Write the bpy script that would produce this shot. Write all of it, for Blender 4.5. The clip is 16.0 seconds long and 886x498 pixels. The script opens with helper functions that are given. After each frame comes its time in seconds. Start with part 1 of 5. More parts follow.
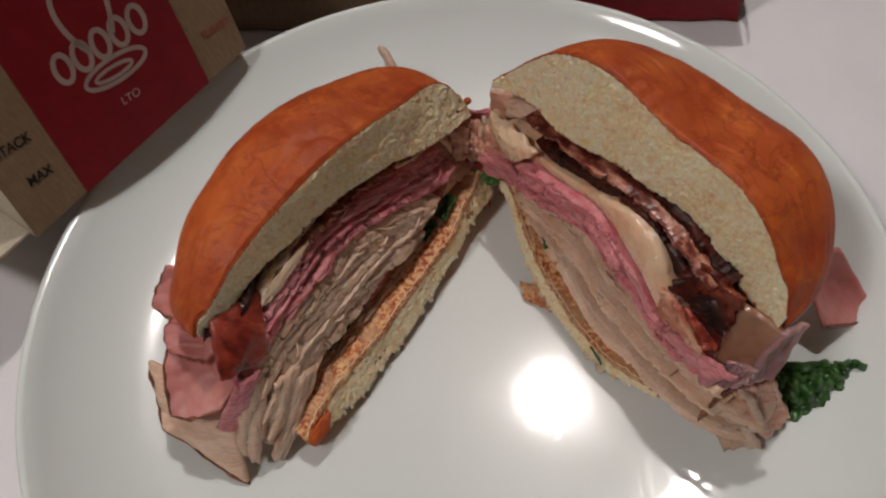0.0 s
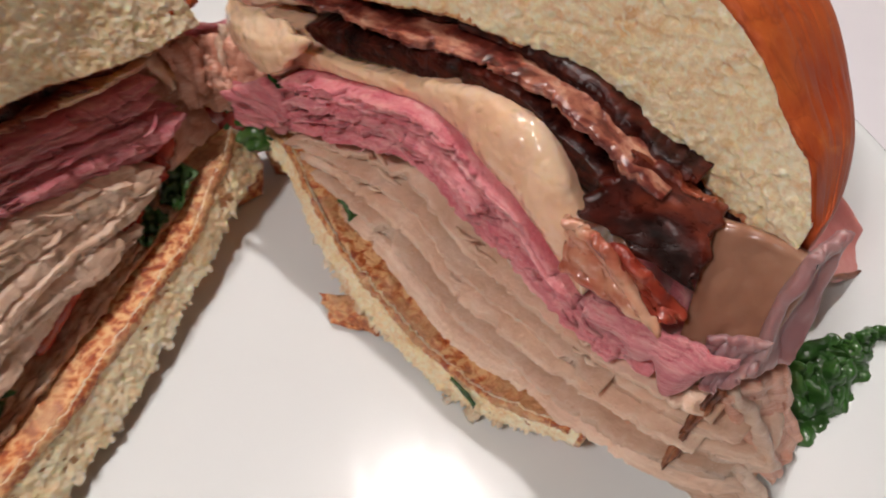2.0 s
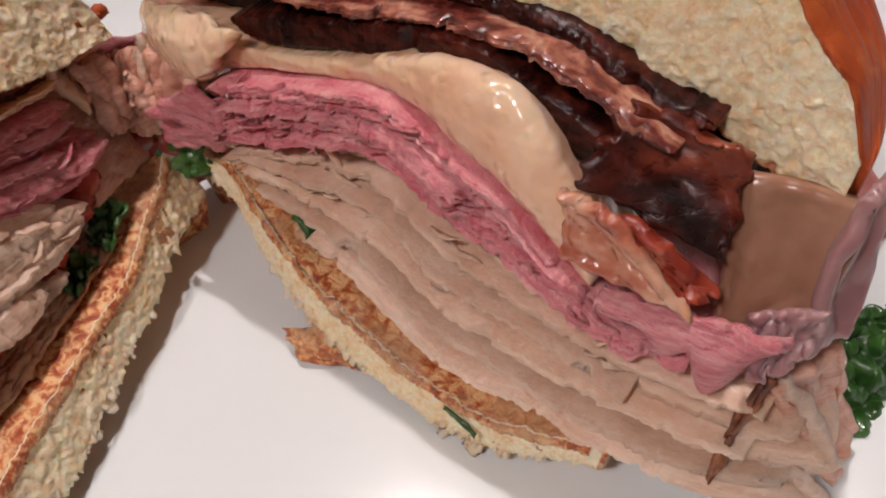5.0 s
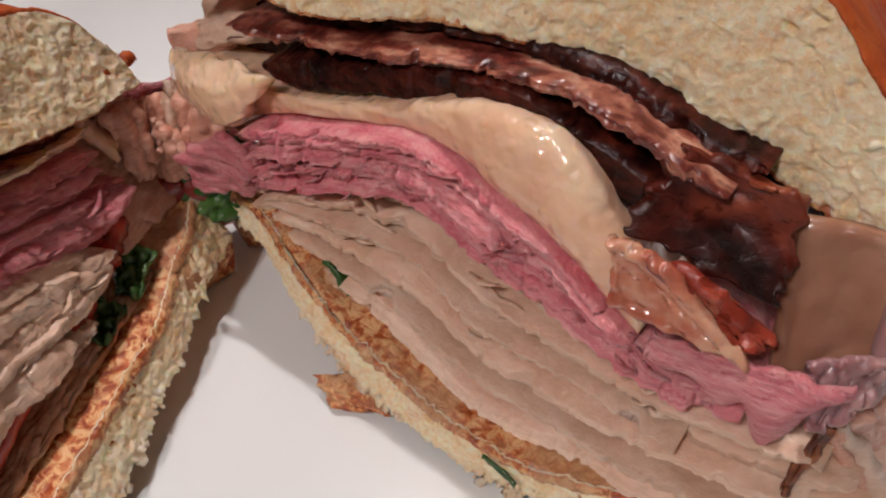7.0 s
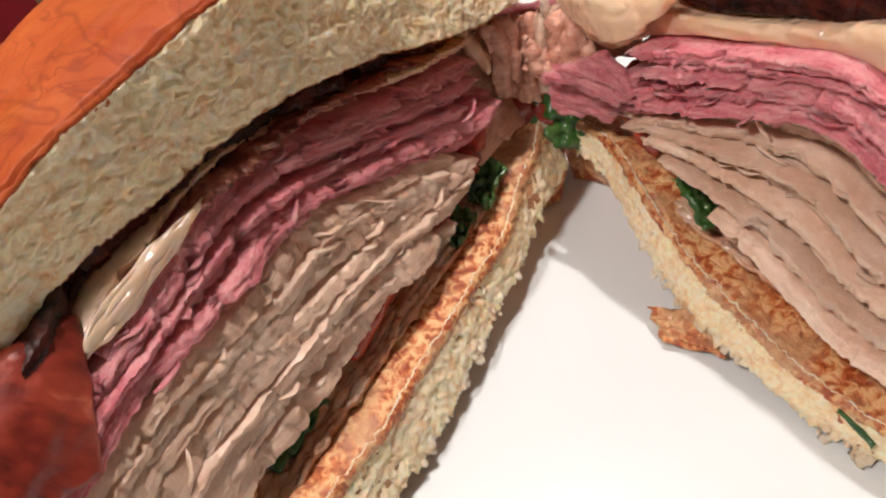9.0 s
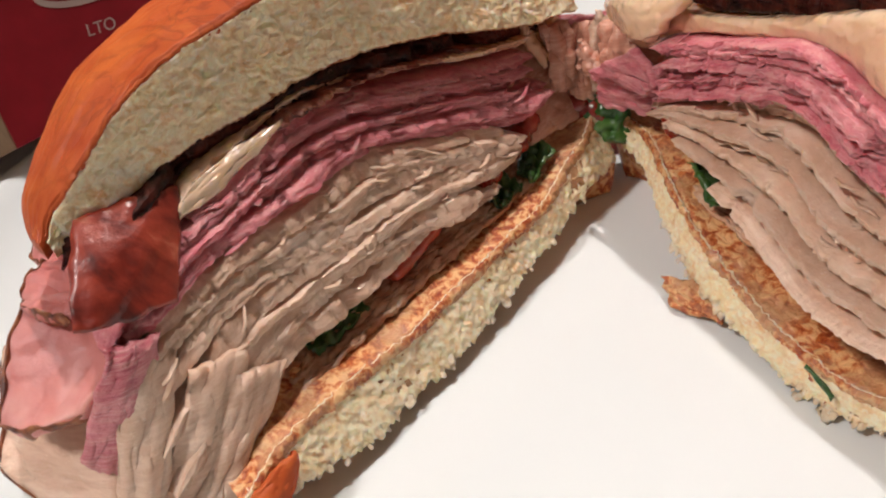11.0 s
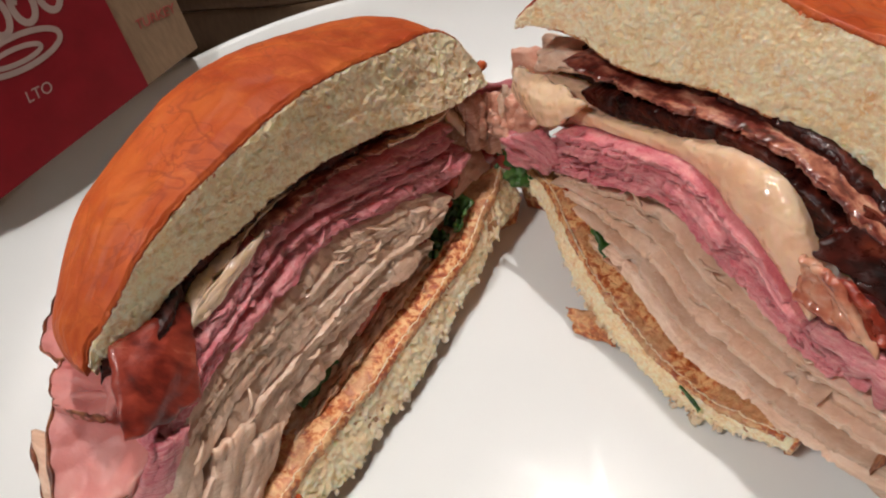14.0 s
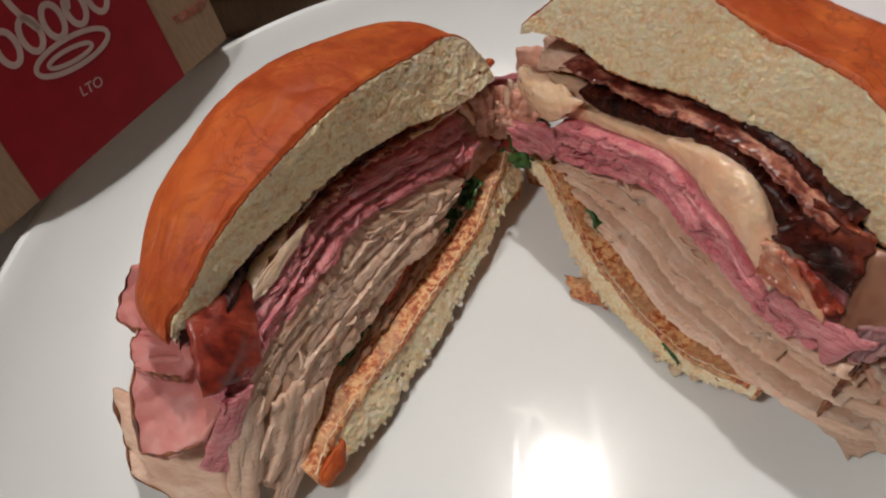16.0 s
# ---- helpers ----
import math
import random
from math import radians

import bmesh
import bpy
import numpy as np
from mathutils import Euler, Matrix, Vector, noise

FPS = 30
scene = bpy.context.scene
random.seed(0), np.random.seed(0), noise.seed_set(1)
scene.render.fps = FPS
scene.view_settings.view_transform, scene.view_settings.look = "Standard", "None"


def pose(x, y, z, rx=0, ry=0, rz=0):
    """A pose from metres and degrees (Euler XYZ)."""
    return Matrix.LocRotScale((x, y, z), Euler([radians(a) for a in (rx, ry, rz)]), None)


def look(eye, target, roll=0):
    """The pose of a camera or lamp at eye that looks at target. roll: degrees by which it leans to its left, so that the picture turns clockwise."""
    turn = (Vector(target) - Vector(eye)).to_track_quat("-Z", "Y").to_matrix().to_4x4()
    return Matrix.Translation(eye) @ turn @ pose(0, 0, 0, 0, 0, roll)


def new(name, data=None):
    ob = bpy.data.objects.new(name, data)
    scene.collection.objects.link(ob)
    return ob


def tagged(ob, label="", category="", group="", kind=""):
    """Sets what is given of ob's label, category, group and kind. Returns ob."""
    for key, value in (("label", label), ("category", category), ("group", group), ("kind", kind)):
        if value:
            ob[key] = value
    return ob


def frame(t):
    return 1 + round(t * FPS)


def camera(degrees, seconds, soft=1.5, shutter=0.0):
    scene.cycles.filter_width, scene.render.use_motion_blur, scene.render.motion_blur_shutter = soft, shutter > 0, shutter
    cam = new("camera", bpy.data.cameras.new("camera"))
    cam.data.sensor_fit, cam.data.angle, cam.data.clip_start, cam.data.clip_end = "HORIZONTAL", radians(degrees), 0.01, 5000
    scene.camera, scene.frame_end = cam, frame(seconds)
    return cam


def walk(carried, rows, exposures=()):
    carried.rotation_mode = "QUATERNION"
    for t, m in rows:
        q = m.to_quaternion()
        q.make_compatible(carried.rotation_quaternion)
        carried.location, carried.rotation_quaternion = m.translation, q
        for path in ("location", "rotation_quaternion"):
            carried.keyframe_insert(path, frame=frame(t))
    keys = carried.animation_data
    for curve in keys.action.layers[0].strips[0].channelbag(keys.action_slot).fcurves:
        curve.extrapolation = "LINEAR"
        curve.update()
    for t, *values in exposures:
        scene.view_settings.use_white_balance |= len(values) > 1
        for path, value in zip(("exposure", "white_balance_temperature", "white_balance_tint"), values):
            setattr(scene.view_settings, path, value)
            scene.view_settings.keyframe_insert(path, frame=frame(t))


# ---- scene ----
cam = camera(55.1, 16.0, soft=2.0, shutter=0.4)
PATH = [
    (0, (0.015, -0.109, 0.241), (-0.157, 0.894, -1.48), -8.8),
    (0.5, (0.019, -0.103, 0.206), (-0.174, 0.951, -1.482), -9.4),
    (1, (0.018, -0.092, 0.175), (-0.063, 1.007, -1.494), -5.6),
    (1.5, (0.02, -0.09, 0.163), (0.088, 1.087, -1.452), -3.3),
    (2, (0.023, -0.077, 0.138), (0.232, 1.125, -1.446), -0.3),
    (2.5, (0.026, -0.074, 0.13), (0.324, 1.183, -1.396), -1.6),
    (3, (0.022, -0.072, 0.122), (0.346, 1.199, -1.387), -2.2),
    (5.3, (0.024, -0.069, 0.12), (0.313, 1.189, -1.407), -4.6),
    (5.5, (0.024, -0.07, 0.121), (0.322, 1.199, -1.396), -4.6),
    (6, (0.024, -0.068, 0.121), (0.338, 1.228, -1.37), -4.8),
    (6.5, (0.021, -0.067, 0.121), (0.315, 1.234, -1.369), -5.7),
    (7, (0.021, -0.065, 0.12), (0.31, 1.248, -1.36), -5.6),
    (7.5, (0.016, -0.063, 0.121), (0.235, 1.266, -1.358), -6.2),
    (8, (0.005, -0.062, 0.12), (0.103, 1.29, -1.35), -7.2),
    (8.5, (-0.004, -0.063, 0.12), (-0.104, 1.274, -1.364), -10.6),
    (9, (-0.006, -0.068, 0.117), (-0.139, 1.292, -1.344), -11.1),
    (9.5, (-0.003, -0.076, 0.115), (-0.207, 1.338, -1.285), -11.9),
    (11.8, (0.018, -0.103, 0.119), (-0.525, 1.346, -1.148), -12.6),
    (12, (0.017, -0.102, 0.125), (-0.514, 1.34, -1.156), -12.0),
    (12.5, (0.019, -0.098, 0.136), (-0.418, 1.325, -1.199), -11.1),
    (13, (0.017, -0.096, 0.149), (-0.288, 1.29, -1.26), -10.1),
    (13.5, (0.011, -0.099, 0.155), (-0.218, 1.254, -1.3), -9.8),
    (14, (0.005, -0.098, 0.163), (-0.159, 1.202, -1.349), -9.4),
    (14.5, (0.002, -0.101, 0.17), (-0.138, 1.162, -1.375), -9.6),
    (15, (-0.001, -0.105, 0.176), (-0.131, 1.132, -1.391), -8.9),
    (15.5, (0.0, -0.108, 0.18), (-0.154, 1.114, -1.396), -9.9),
    (16, (0.001, -0.109, 0.189), (-0.142, 1.088, -1.407), -9.7),
]
EXPOSURES = [(0.0, -0.95, 6500, 14), (1.0, -0.68, 6500, 15), (1.5, -0.66, 6500, 16), (2.0, -0.25, 6500, 18), (5.5, -0.25, 6500, 22), (6.5, -0.3, 6500, 22), (7.5, -0.36, 6500, 21), (8.5, -0.25, 6500, 19), (9.0, 0.18, 6500, 17), (12.5, 0.0, 6500, 16), (14.5, -0.1, 6500, 14), (15.0, -0.08, 6500, 13), (15.5, -0.16, 6500, 13), (16.0, -0.52, 6500, 14)]
walk(cam, [(t, look(eye, target, roll)) for t, eye, target, roll in PATH], EXPOSURES)

# ---- world, lamp and exposure ----
world = bpy.data.worlds.new("world")
scene.world = world
world.use_nodes = True
world.node_tree.nodes["Background"].inputs[0].default_value = (0.5, 0.47, 0.44, 1)
world.node_tree.nodes["Background"].inputs[1].default_value = 0.012
LAMPS = ((0.085, 0.59, 0.030, 1690.0), (-0.87, -0.58, 0.17, 78.0))
LAMP_COLOUR = (1.0, 0.95, 0.89)


# ---- materials ----
class Mat:
    """A node material built step by step; colours are linear."""

    def __init__(self, name, rough=0.5, metal=0.0, coat=0.0, sss=0.0, radius=(0.004, 0.002, 0.001), spec=0.5):
        self.m = bpy.data.materials.new(name)
        self.m.use_nodes = True
        self.t = self.m.node_tree
        self.b = self.t.nodes["Principled BSDF"]
        self.b.inputs["Roughness"].default_value = rough
        self.b.inputs["Metallic"].default_value = metal
        self.b.inputs["Coat Weight"].default_value = coat
        self.b.inputs["Coat Roughness"].default_value = 0.12
        self.b.inputs["Specular IOR Level"].default_value = spec
        if sss:
            self.b.inputs["Subsurface Weight"].default_value = sss
            self.b.inputs["Subsurface Radius"].default_value = radius
            self.b.inputs["Subsurface Scale"].default_value = 1.0
        self.co = self.t.nodes.new("ShaderNodeTexCoord").outputs["Object"]
        self.h = None

    def link(self, a, b):
        self.t.links.new(a, b)

    def stretch(self, scale, turn=(0, 0, 0)):
        n = self.t.nodes.new("ShaderNodeMapping")
        n.inputs["Scale"].default_value = scale
        n.inputs["Rotation"].default_value = turn
        self.link(self.co, n.inputs["Vector"])
        return n.outputs[0]

    def noise(self, scale, detail=4.0, rough=0.55, distort=0.0, co=None):
        n = self.t.nodes.new("ShaderNodeTexNoise")
        n.inputs["Scale"].default_value = scale
        n.inputs["Detail"].default_value = detail
        n.inputs["Roughness"].default_value = rough
        n.inputs["Distortion"].default_value = distort
        self.link(co or self.co, n.inputs["Vector"])
        return n.outputs["Fac"]

    def voronoi(self, scale, feature="F1", co=None):
        n = self.t.nodes.new("ShaderNodeTexVoronoi")
        n.feature = feature
        n.inputs["Scale"].default_value = scale
        self.link(co or self.co, n.inputs["Vector"])
        return n.outputs["Distance"]

    def strata(self, scale):
        """Coordinates in millimetres along a slice, back into it and across its layers."""
        a = self.t.nodes.new("ShaderNodeAttribute")
        a.attribute_name = "strata"
        n = self.t.nodes.new("ShaderNodeMapping")
        n.inputs["Scale"].default_value = scale
        self.link(a.outputs["Vector"], n.inputs["Vector"])
        return n.outputs[0]

    def ramp(self, fac, stops):
        n = self.t.nodes.new("ShaderNodeValToRGB")
        r = n.color_ramp
        while len(r.elements) < len(stops):
            r.elements.new(0.5)
        for e, (p, c) in zip(r.elements, stops):
            e.position = p
            e.color = (*c, 1) if len(c) == 3 else c
        self.link(fac, n.inputs[0])
        return n.outputs[0]

    def mix(self, fac, a, b, kind="MIX"):
        n = self.t.nodes.new("ShaderNodeMix")
        n.data_type, n.blend_type = "RGBA", kind
        for k, v in ((0, fac), (6, a), (7, b)):
            if isinstance(v, (int, float)):
                n.inputs[k].default_value = v
            elif isinstance(v, tuple):
                n.inputs[k].default_value = (*v, 1)
            else:
                self.link(v, n.inputs[k])
        return n.outputs[2]

    def random_tint(self, colour, amount):
        n = self.t.nodes.new("ShaderNodeObjectInfo")
        g = self.ramp(n.outputs["Random"], [(0, (1 - amount,) * 3), (1, (1 + amount,) * 3)])
        return self.mix(1.0, colour, g, "MULTIPLY")

    def colour(self, c):
        if isinstance(c, tuple):
            self.b.inputs["Base Color"].default_value = (*c, 1)
        else:
            self.link(c, self.b.inputs["Base Color"])
        return self

    def rough(self, fac, lo, hi):
        self.link(self.ramp(fac, [(0.3, (lo,) * 3), (0.7, (hi,) * 3)]), self.b.inputs["Roughness"])
        return self

    def bump(self, fac, depth, strength=1.0):
        n = self.t.nodes.new("ShaderNodeBump")
        n.inputs["Distance"].default_value = depth
        n.inputs["Strength"].default_value = strength
        self.link(fac, n.inputs["Height"])
        if self.h:
            self.link(self.h, n.inputs["Normal"])
        self.h = n.outputs[0]
        self.link(self.h, self.b.inputs["Normal"])
        self.link(self.h, self.b.inputs["Coat Normal"])
        return self


def crumb_material():
    m = Mat("bread_crumb", 0.85, sss=0.4, radius=(0.0018, 0.0012, 0.0006), spec=0.25)
    big, lump, fine = m.noise(70, 3), m.noise(430, 5, 0.62, 0.5), m.noise(1000, 4, 0.65)
    c = m.ramp(big, [(0.3, (0.97, 0.73, 0.43)), (0.55, (0.98, 0.80, 0.53)), (0.75, (0.98, 0.85, 0.61))])
    c = m.mix(m.ramp(lump, [(0.34, (0.55, 0.55, 0.55)), (0.46, (0, 0, 0))]), c, (0.86, 0.50, 0.20))
    c = m.mix(m.ramp(lump, [(0.52, (0, 0, 0)), (0.66, (0.8, 0.8, 0.8))]), c, (0.98, 0.88, 0.64))
    c = m.mix(m.ramp(m.noise(240, 4, 0.65, 0.4), [(0.58, (0, 0, 0)), (0.72, (0.6, 0.6, 0.6))]), c, (0.76, 0.33, 0.10))
    c = m.mix(m.ramp(fine, [(0.38, (0.4, 0.4, 0.4)), (0.50, (0, 0, 0))]), c, (0.84, 0.55, 0.30))
    c = m.mix(m.ramp(fine, [(0.52, (0, 0, 0)), (0.62, (0.6, 0.6, 0.6))]), c, (0.98, 0.91, 0.72))
    m.colour(c)
    m.bump(lump, 0.0006, 0.5)
    m.bump(m.noise(900, 4, 0.7), 0.0008, 0.6)
    m.bump(fine, 0.0002, 0.5)
    return m.m


def crust_material():
    m = Mat("bun_crust", 0.5, sss=0.06, spec=0.28)
    big, mid, fine = m.noise(28, 3), m.noise(110, 5, distort=0.8), m.noise(1400, 2)
    c = m.ramp(big, [(0.3, (0.32, 0.040, 0.011)), (0.5, (0.46, 0.070, 0.017)), (0.72, (0.64, 0.135, 0.031))])
    c = m.mix(0.45, c, m.ramp(mid, [(0.35, (0.34, 0.048, 0.010)), (0.65, (0.62, 0.145, 0.028))]))
    streak = m.noise(75, 5, 0.6, 0.5, m.stretch((1, 1, 0.25), (0.3, 0.2, 0.2)))
    c = m.mix(m.ramp(streak, [(0.50, (0, 0, 0)), (0.68, (0.5, 0.5, 0.5))]), c, (0.68, 0.175, 0.032))
    pale = m.ramp(m.noise(190, 6, 0.7, 0.6), [(0.57, (0, 0, 0)), (0.70, (0.4, 0.4, 0.4))])
    c = m.mix(pale, c, (0.72, 0.22, 0.045))
    # creases of the dried skin: thin wandering lines, in patches
    keep = m.ramp(m.noise(34, 2), [(0.42, (0, 0, 0)), (0.58, (1, 1, 1))])
    lines = []
    for scale, turn, width in ((38, (0.4, 0.3, 0.5), 0.016), (85, (0.9, 0.2, 0.1), 0.022)):
        n = m.noise(scale, 3, 0.5, 1.1, m.stretch((1, 1, 0.55), turn))
        line = m.ramp(n, [(0.5 - width, (0, 0, 0)), (0.5, (1, 1, 1)), (0.5 + width, (0, 0, 0))])
        lines.append(m.mix(1.0, line, keep, "MULTIPLY"))
        # the shade inside each crease is put into the colour
        c = m.mix(m.mix(1.0, lines[-1], (0.55, 0.55, 0.55), "MULTIPLY"), c, (0.24, 0.034, 0.008))
    m.colour(c)
    m.rough(mid, 0.42, 0.6)
    m.bump(mid, 0.0008, 0.35)
    m.bump(lines[0], 0.0014, -0.9)
    m.bump(lines[1], 0.0008, -0.8)
    m.bump(m.noise(300, 3, distort=1.2, co=m.stretch((1, 1, 0.35), (0.6, 0.2, 0.3))), 0.0004, 0.35)
    m.bump(fine, 0.0001, 0.4)
    return m.m


def toast_material():
    m = Mat("toasted_bread", 0.42, coat=0.25, sss=0.1)
    a, b = m.noise(620, 4, 0.6, 0.5), m.noise(120, 3)
    c = m.ramp(a, [(0.38, (0.34, 0.055, 0.012)), (0.48, (0.62, 0.18, 0.045)), (0.58, (0.84, 0.50, 0.23))])
    c = m.mix(m.ramp(b, [(0.48, (0, 0, 0)), (0.62, (0.8, 0.8, 0.8))]), c, (0.60, 0.33, 0.17))
    m.colour(c)
    m.rough(b, 0.5, 0.18)
    m.bump(a, 0.0009, 0.8)
    m.bump(m.noise(1100, 2), 0.0002, 0.5)
    return m.m


def turkey_material(name, low, mid, high):
    m = Mat(name, 0.42, coat=0.15, sss=0.25, radius=(0.0022, 0.0013, 0.0009), spec=0.5)
    a = m.noise(1.0, 4, distort=0.5, co=m.strata((0.09, 0.09, 0.25)))
    fib = m.noise(1.0, 6, 0.62, 0.35, m.strata((0.22, 0.35, 1.7)))
    spot = m.noise(1.0, 4, 0.7, 0.3, m.strata((0.9, 0.9, 1.1)))
    c = m.ramp(a, [(0.3, low), (0.5, mid), (0.7, high)])
    c = m.mix(0.4, c, m.ramp(fib, [(0.34, tuple(0.88 * v for v in low)), (0.5, mid), (0.64, high)]))
    c = m.mix(m.ramp(spot, [(0.60, (0, 0, 0)), (0.74, (0.55, 0.55, 0.55))]), c, (0.93, 0.80, 0.68))
    c = m.mix(m.ramp(spot, [(0.26, (0.35, 0.35, 0.35)), (0.36, (0, 0, 0))]), c, (0.64, 0.34, 0.24))
    m.colour(m.random_tint(c, 0.12))
    m.rough(spot, 0.25, 0.6)
    m.bump(fib, 0.0005, 0.5)
    m.bump(spot, 0.0004, 0.4)
    m.bump(m.noise(1300, 3, 0.6), 0.0002, 0.5)
    return m.m


def ham_material():
    m = Mat("ham_meat", 0.38, coat=0.2, sss=0.25, radius=(0.0025, 0.001, 0.0008), spec=0.5)
    a = m.noise(1.0, 4, distort=0.6, co=m.strata((0.10, 0.10, 0.35)))
    fib = m.noise(1.0, 7, 0.66, 0.35, m.strata((0.18, 0.35, 2.3)))
    spot = m.noise(1.0, 4, 0.7, 0.4, m.strata((0.8, 0.8, 1.3)))
    c = m.ramp(a, [(0.3, (0.60, 0.125, 0.165)), (0.5, (0.75, 0.24, 0.265)), (0.72, (0.84, 0.41, 0.40))])
    c = m.mix(0.6, c, m.ramp(fib, [(0.34, (0.54, 0.065, 0.115)), (0.5, (0.75, 0.24, 0.265)), (0.64, (0.86, 0.46, 0.43))]))
    c = m.mix(m.ramp(spot, [(0.60, (0, 0, 0)), (0.74, (0.6, 0.6, 0.6))]), c, (0.90, 0.62, 0.56))
    c = m.mix(m.ramp(spot, [(0.26, (0.7, 0.7, 0.7)), (0.36, (0, 0, 0))]), c, (0.50, 0.045, 0.10))
    m.colour(m.random_tint(c, 0.12))
    m.rough(spot, 0.2, 0.55)
    m.bump(fib, 0.0010, 0.65)
    m.bump(spot, 0.0012, 0.5)
    m.bump(m.noise(1300, 3, 0.6), 0.0003, 0.5)
    return m.m


def shaded_ham_material():
    # mauve ham, its colour lowered for the shade at the near end
    m = Mat("shaded_thin_ham", 0.35, coat=0.2, sss=0.5, radius=(0.005, 0.002, 0.0015))
    m.colour(m.ramp(m.noise(80, 4, distort=0.4), [(0.3, (0.27, 0.13, 0.14)), (0.55, (0.35, 0.19, 0.19)), (0.75, (0.44, 0.28, 0.27))]))
    m.bump(m.noise(500, 3), 0.0003, 0.5)
    return m.m


def flap_ham_material():
    m = Mat("sliced_ham_face", 0.48, sss=0.25, radius=(0.005, 0.002, 0.0012))
    a = m.noise(70, 4, distort=0.3)
    m.colour(m.ramp(a, [(0.3, (0.50, 0.14, 0.13)), (0.55, (0.62, 0.24, 0.215)), (0.75, (0.74, 0.40, 0.35))]))
    m.bump(m.noise(700, 3), 0.0003, 0.5)
    return m.m


def rind_material():
    m = Mat("browned_rind", 0.45)
    m.colour(m.ramp(m.noise(400, 4), [(0.35, (0.08, 0.02, 0.01)), (0.55, (0.26, 0.08, 0.03)), (0.7, (0.40, 0.17, 0.07))]))
    m.bump(m.noise(900, 3), 0.0003, 0.6)
    return m.m


def cheese_material():
    m = Mat("melted_cheese", 0.22, coat=1.0, sss=0.5, radius=(0.006, 0.004, 0.002))
    m.b.inputs["Coat Roughness"].default_value = 0.05
    a = m.noise(60, 3)
    c = m.ramp(a, [(0.3, (0.82, 0.44, 0.28)), (0.55, (0.89, 0.57, 0.38)), (0.75, (0.92, 0.68, 0.47))])
    spots = m.ramp(m.voronoi(110, co=m.stretch((1, 0.6, 1))), [(0.05, (1, 1, 1)), (0.09, (0, 0, 0))])
    m.colour(m.mix(spots, c, (0.20, 0.05, 0.02)))
    m.bump(m.noise(120, 2), 0.0010, 0.45)
    m.bump(m.noise(380, 1, 0.5), 0.0010, 0.7)
    m.bump(m.ramp(m.voronoi(420), [(0.0, (1, 1, 1)), (0.35, (0, 0, 0))]), 0.0004, 0.5)
    m.bump(m.noise(420, 2), 0.0006, 0.45)
    return m.m


def shaded_cheese_material():
    # cheese darkened in colour for the shade under the top bun
    m = Mat("shaded_cheese", 0.28, coat=0.3, sss=0.4, radius=(0.005, 0.003, 0.002))
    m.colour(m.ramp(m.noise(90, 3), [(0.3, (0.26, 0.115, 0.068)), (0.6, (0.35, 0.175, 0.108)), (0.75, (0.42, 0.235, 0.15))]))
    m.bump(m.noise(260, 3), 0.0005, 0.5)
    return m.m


def bacon_material():
    m = Mat("fried_bacon", 0.34, coat=0.12, spec=0.2)
    a = m.noise(80, 4, distort=0.8)
    s = m.noise(420, 5, 0.6, 0.3, m.stretch((1, 1, 2.5), (0.3, 0.2, 0.5)))
    c = m.ramp(a, [(0.38, (0.007, 0.002, 0.002)), (0.56, (0.045, 0.005, 0.003)), (0.76, (0.17, 0.020, 0.008))])
    c = m.mix(0.4, c, m.ramp(s, [(0.45, (0.007, 0.002, 0.002)), (0.72, (0.19, 0.032, 0.013))]))
    m.colour(c)
    m.rough(s, 0.2, 0.5)
    m.bump(s, 0.0004, 0.55)
    m.bump(m.noise(1200, 2), 0.0002, 0.6)
    return m.m


def bacon_fat_material():
    m = Mat("bacon_fat", 0.28, coat=0.5, sss=0.2, radius=(0.002, 0.001, 0.0006))
    a = m.noise(1.0, 5, 0.6, 0.5, m.strata((0.16, 0.3, 0.9)))
    b = m.noise(420, 4, 0.6)
    c = m.ramp(a, [(0.34, (0.05, 0.008, 0.006)), (0.46, (0.17, 0.030, 0.020)), (0.56, (0.42, 0.15, 0.095)), (0.70, (0.68, 0.40, 0.27))])
    c = m.mix(m.ramp(b, [(0.34, (0.7, 0.7, 0.7)), (0.48, (0, 0, 0))]), c, (0.14, 0.022, 0.014))
    m.colour(c)
    m.bump(a, 0.0006, 0.5)
    m.bump(b, 0.0006, 0.5)
    return m.m


def bacon_face_material():
    m = Mat("bacon_face", 0.36, coat=0.2, spec=0.3)
    a = m.noise(90, 4, distort=0.5)
    s = m.noise(600, 5, 0.65, 0.3, m.stretch((1, 0.5, 2), (0.5, 0.3, 0.4)))
    c = m.ramp(a, [(0.32, (0.012, 0.003, 0.002)), (0.46, (0.085, 0.011, 0.006)), (0.60, (0.21, 0.035, 0.014)), (0.74, (0.34, 0.085, 0.035))])
    c = m.mix(m.ramp(s, [(0.36, (0.5, 0.5, 0.5)), (0.50, (0, 0, 0))]), c, (0.014, 0.004, 0.003))
    m.colour(c)
    m.rough(s, 0.2, 0.45)
    m.bump(s, 0.0004, 0.5)
    return m.m


def smooth_fat_material():
    m = Mat("smooth_bacon_fat", 0.25, coat=0.5, sss=0.3, radius=(0.003, 0.0014, 0.0008))
    m.colour(m.ramp(m.noise(130, 4, distort=0.6), [(0.32, (0.34, 0.055, 0.030)), (0.46, (0.56, 0.19, 0.11)), (0.62, (0.70, 0.36, 0.23)), (0.76, (0.78, 0.50, 0.36))]))
    m.bump(m.noise(420, 3), 0.0006, 0.5)
    return m.m


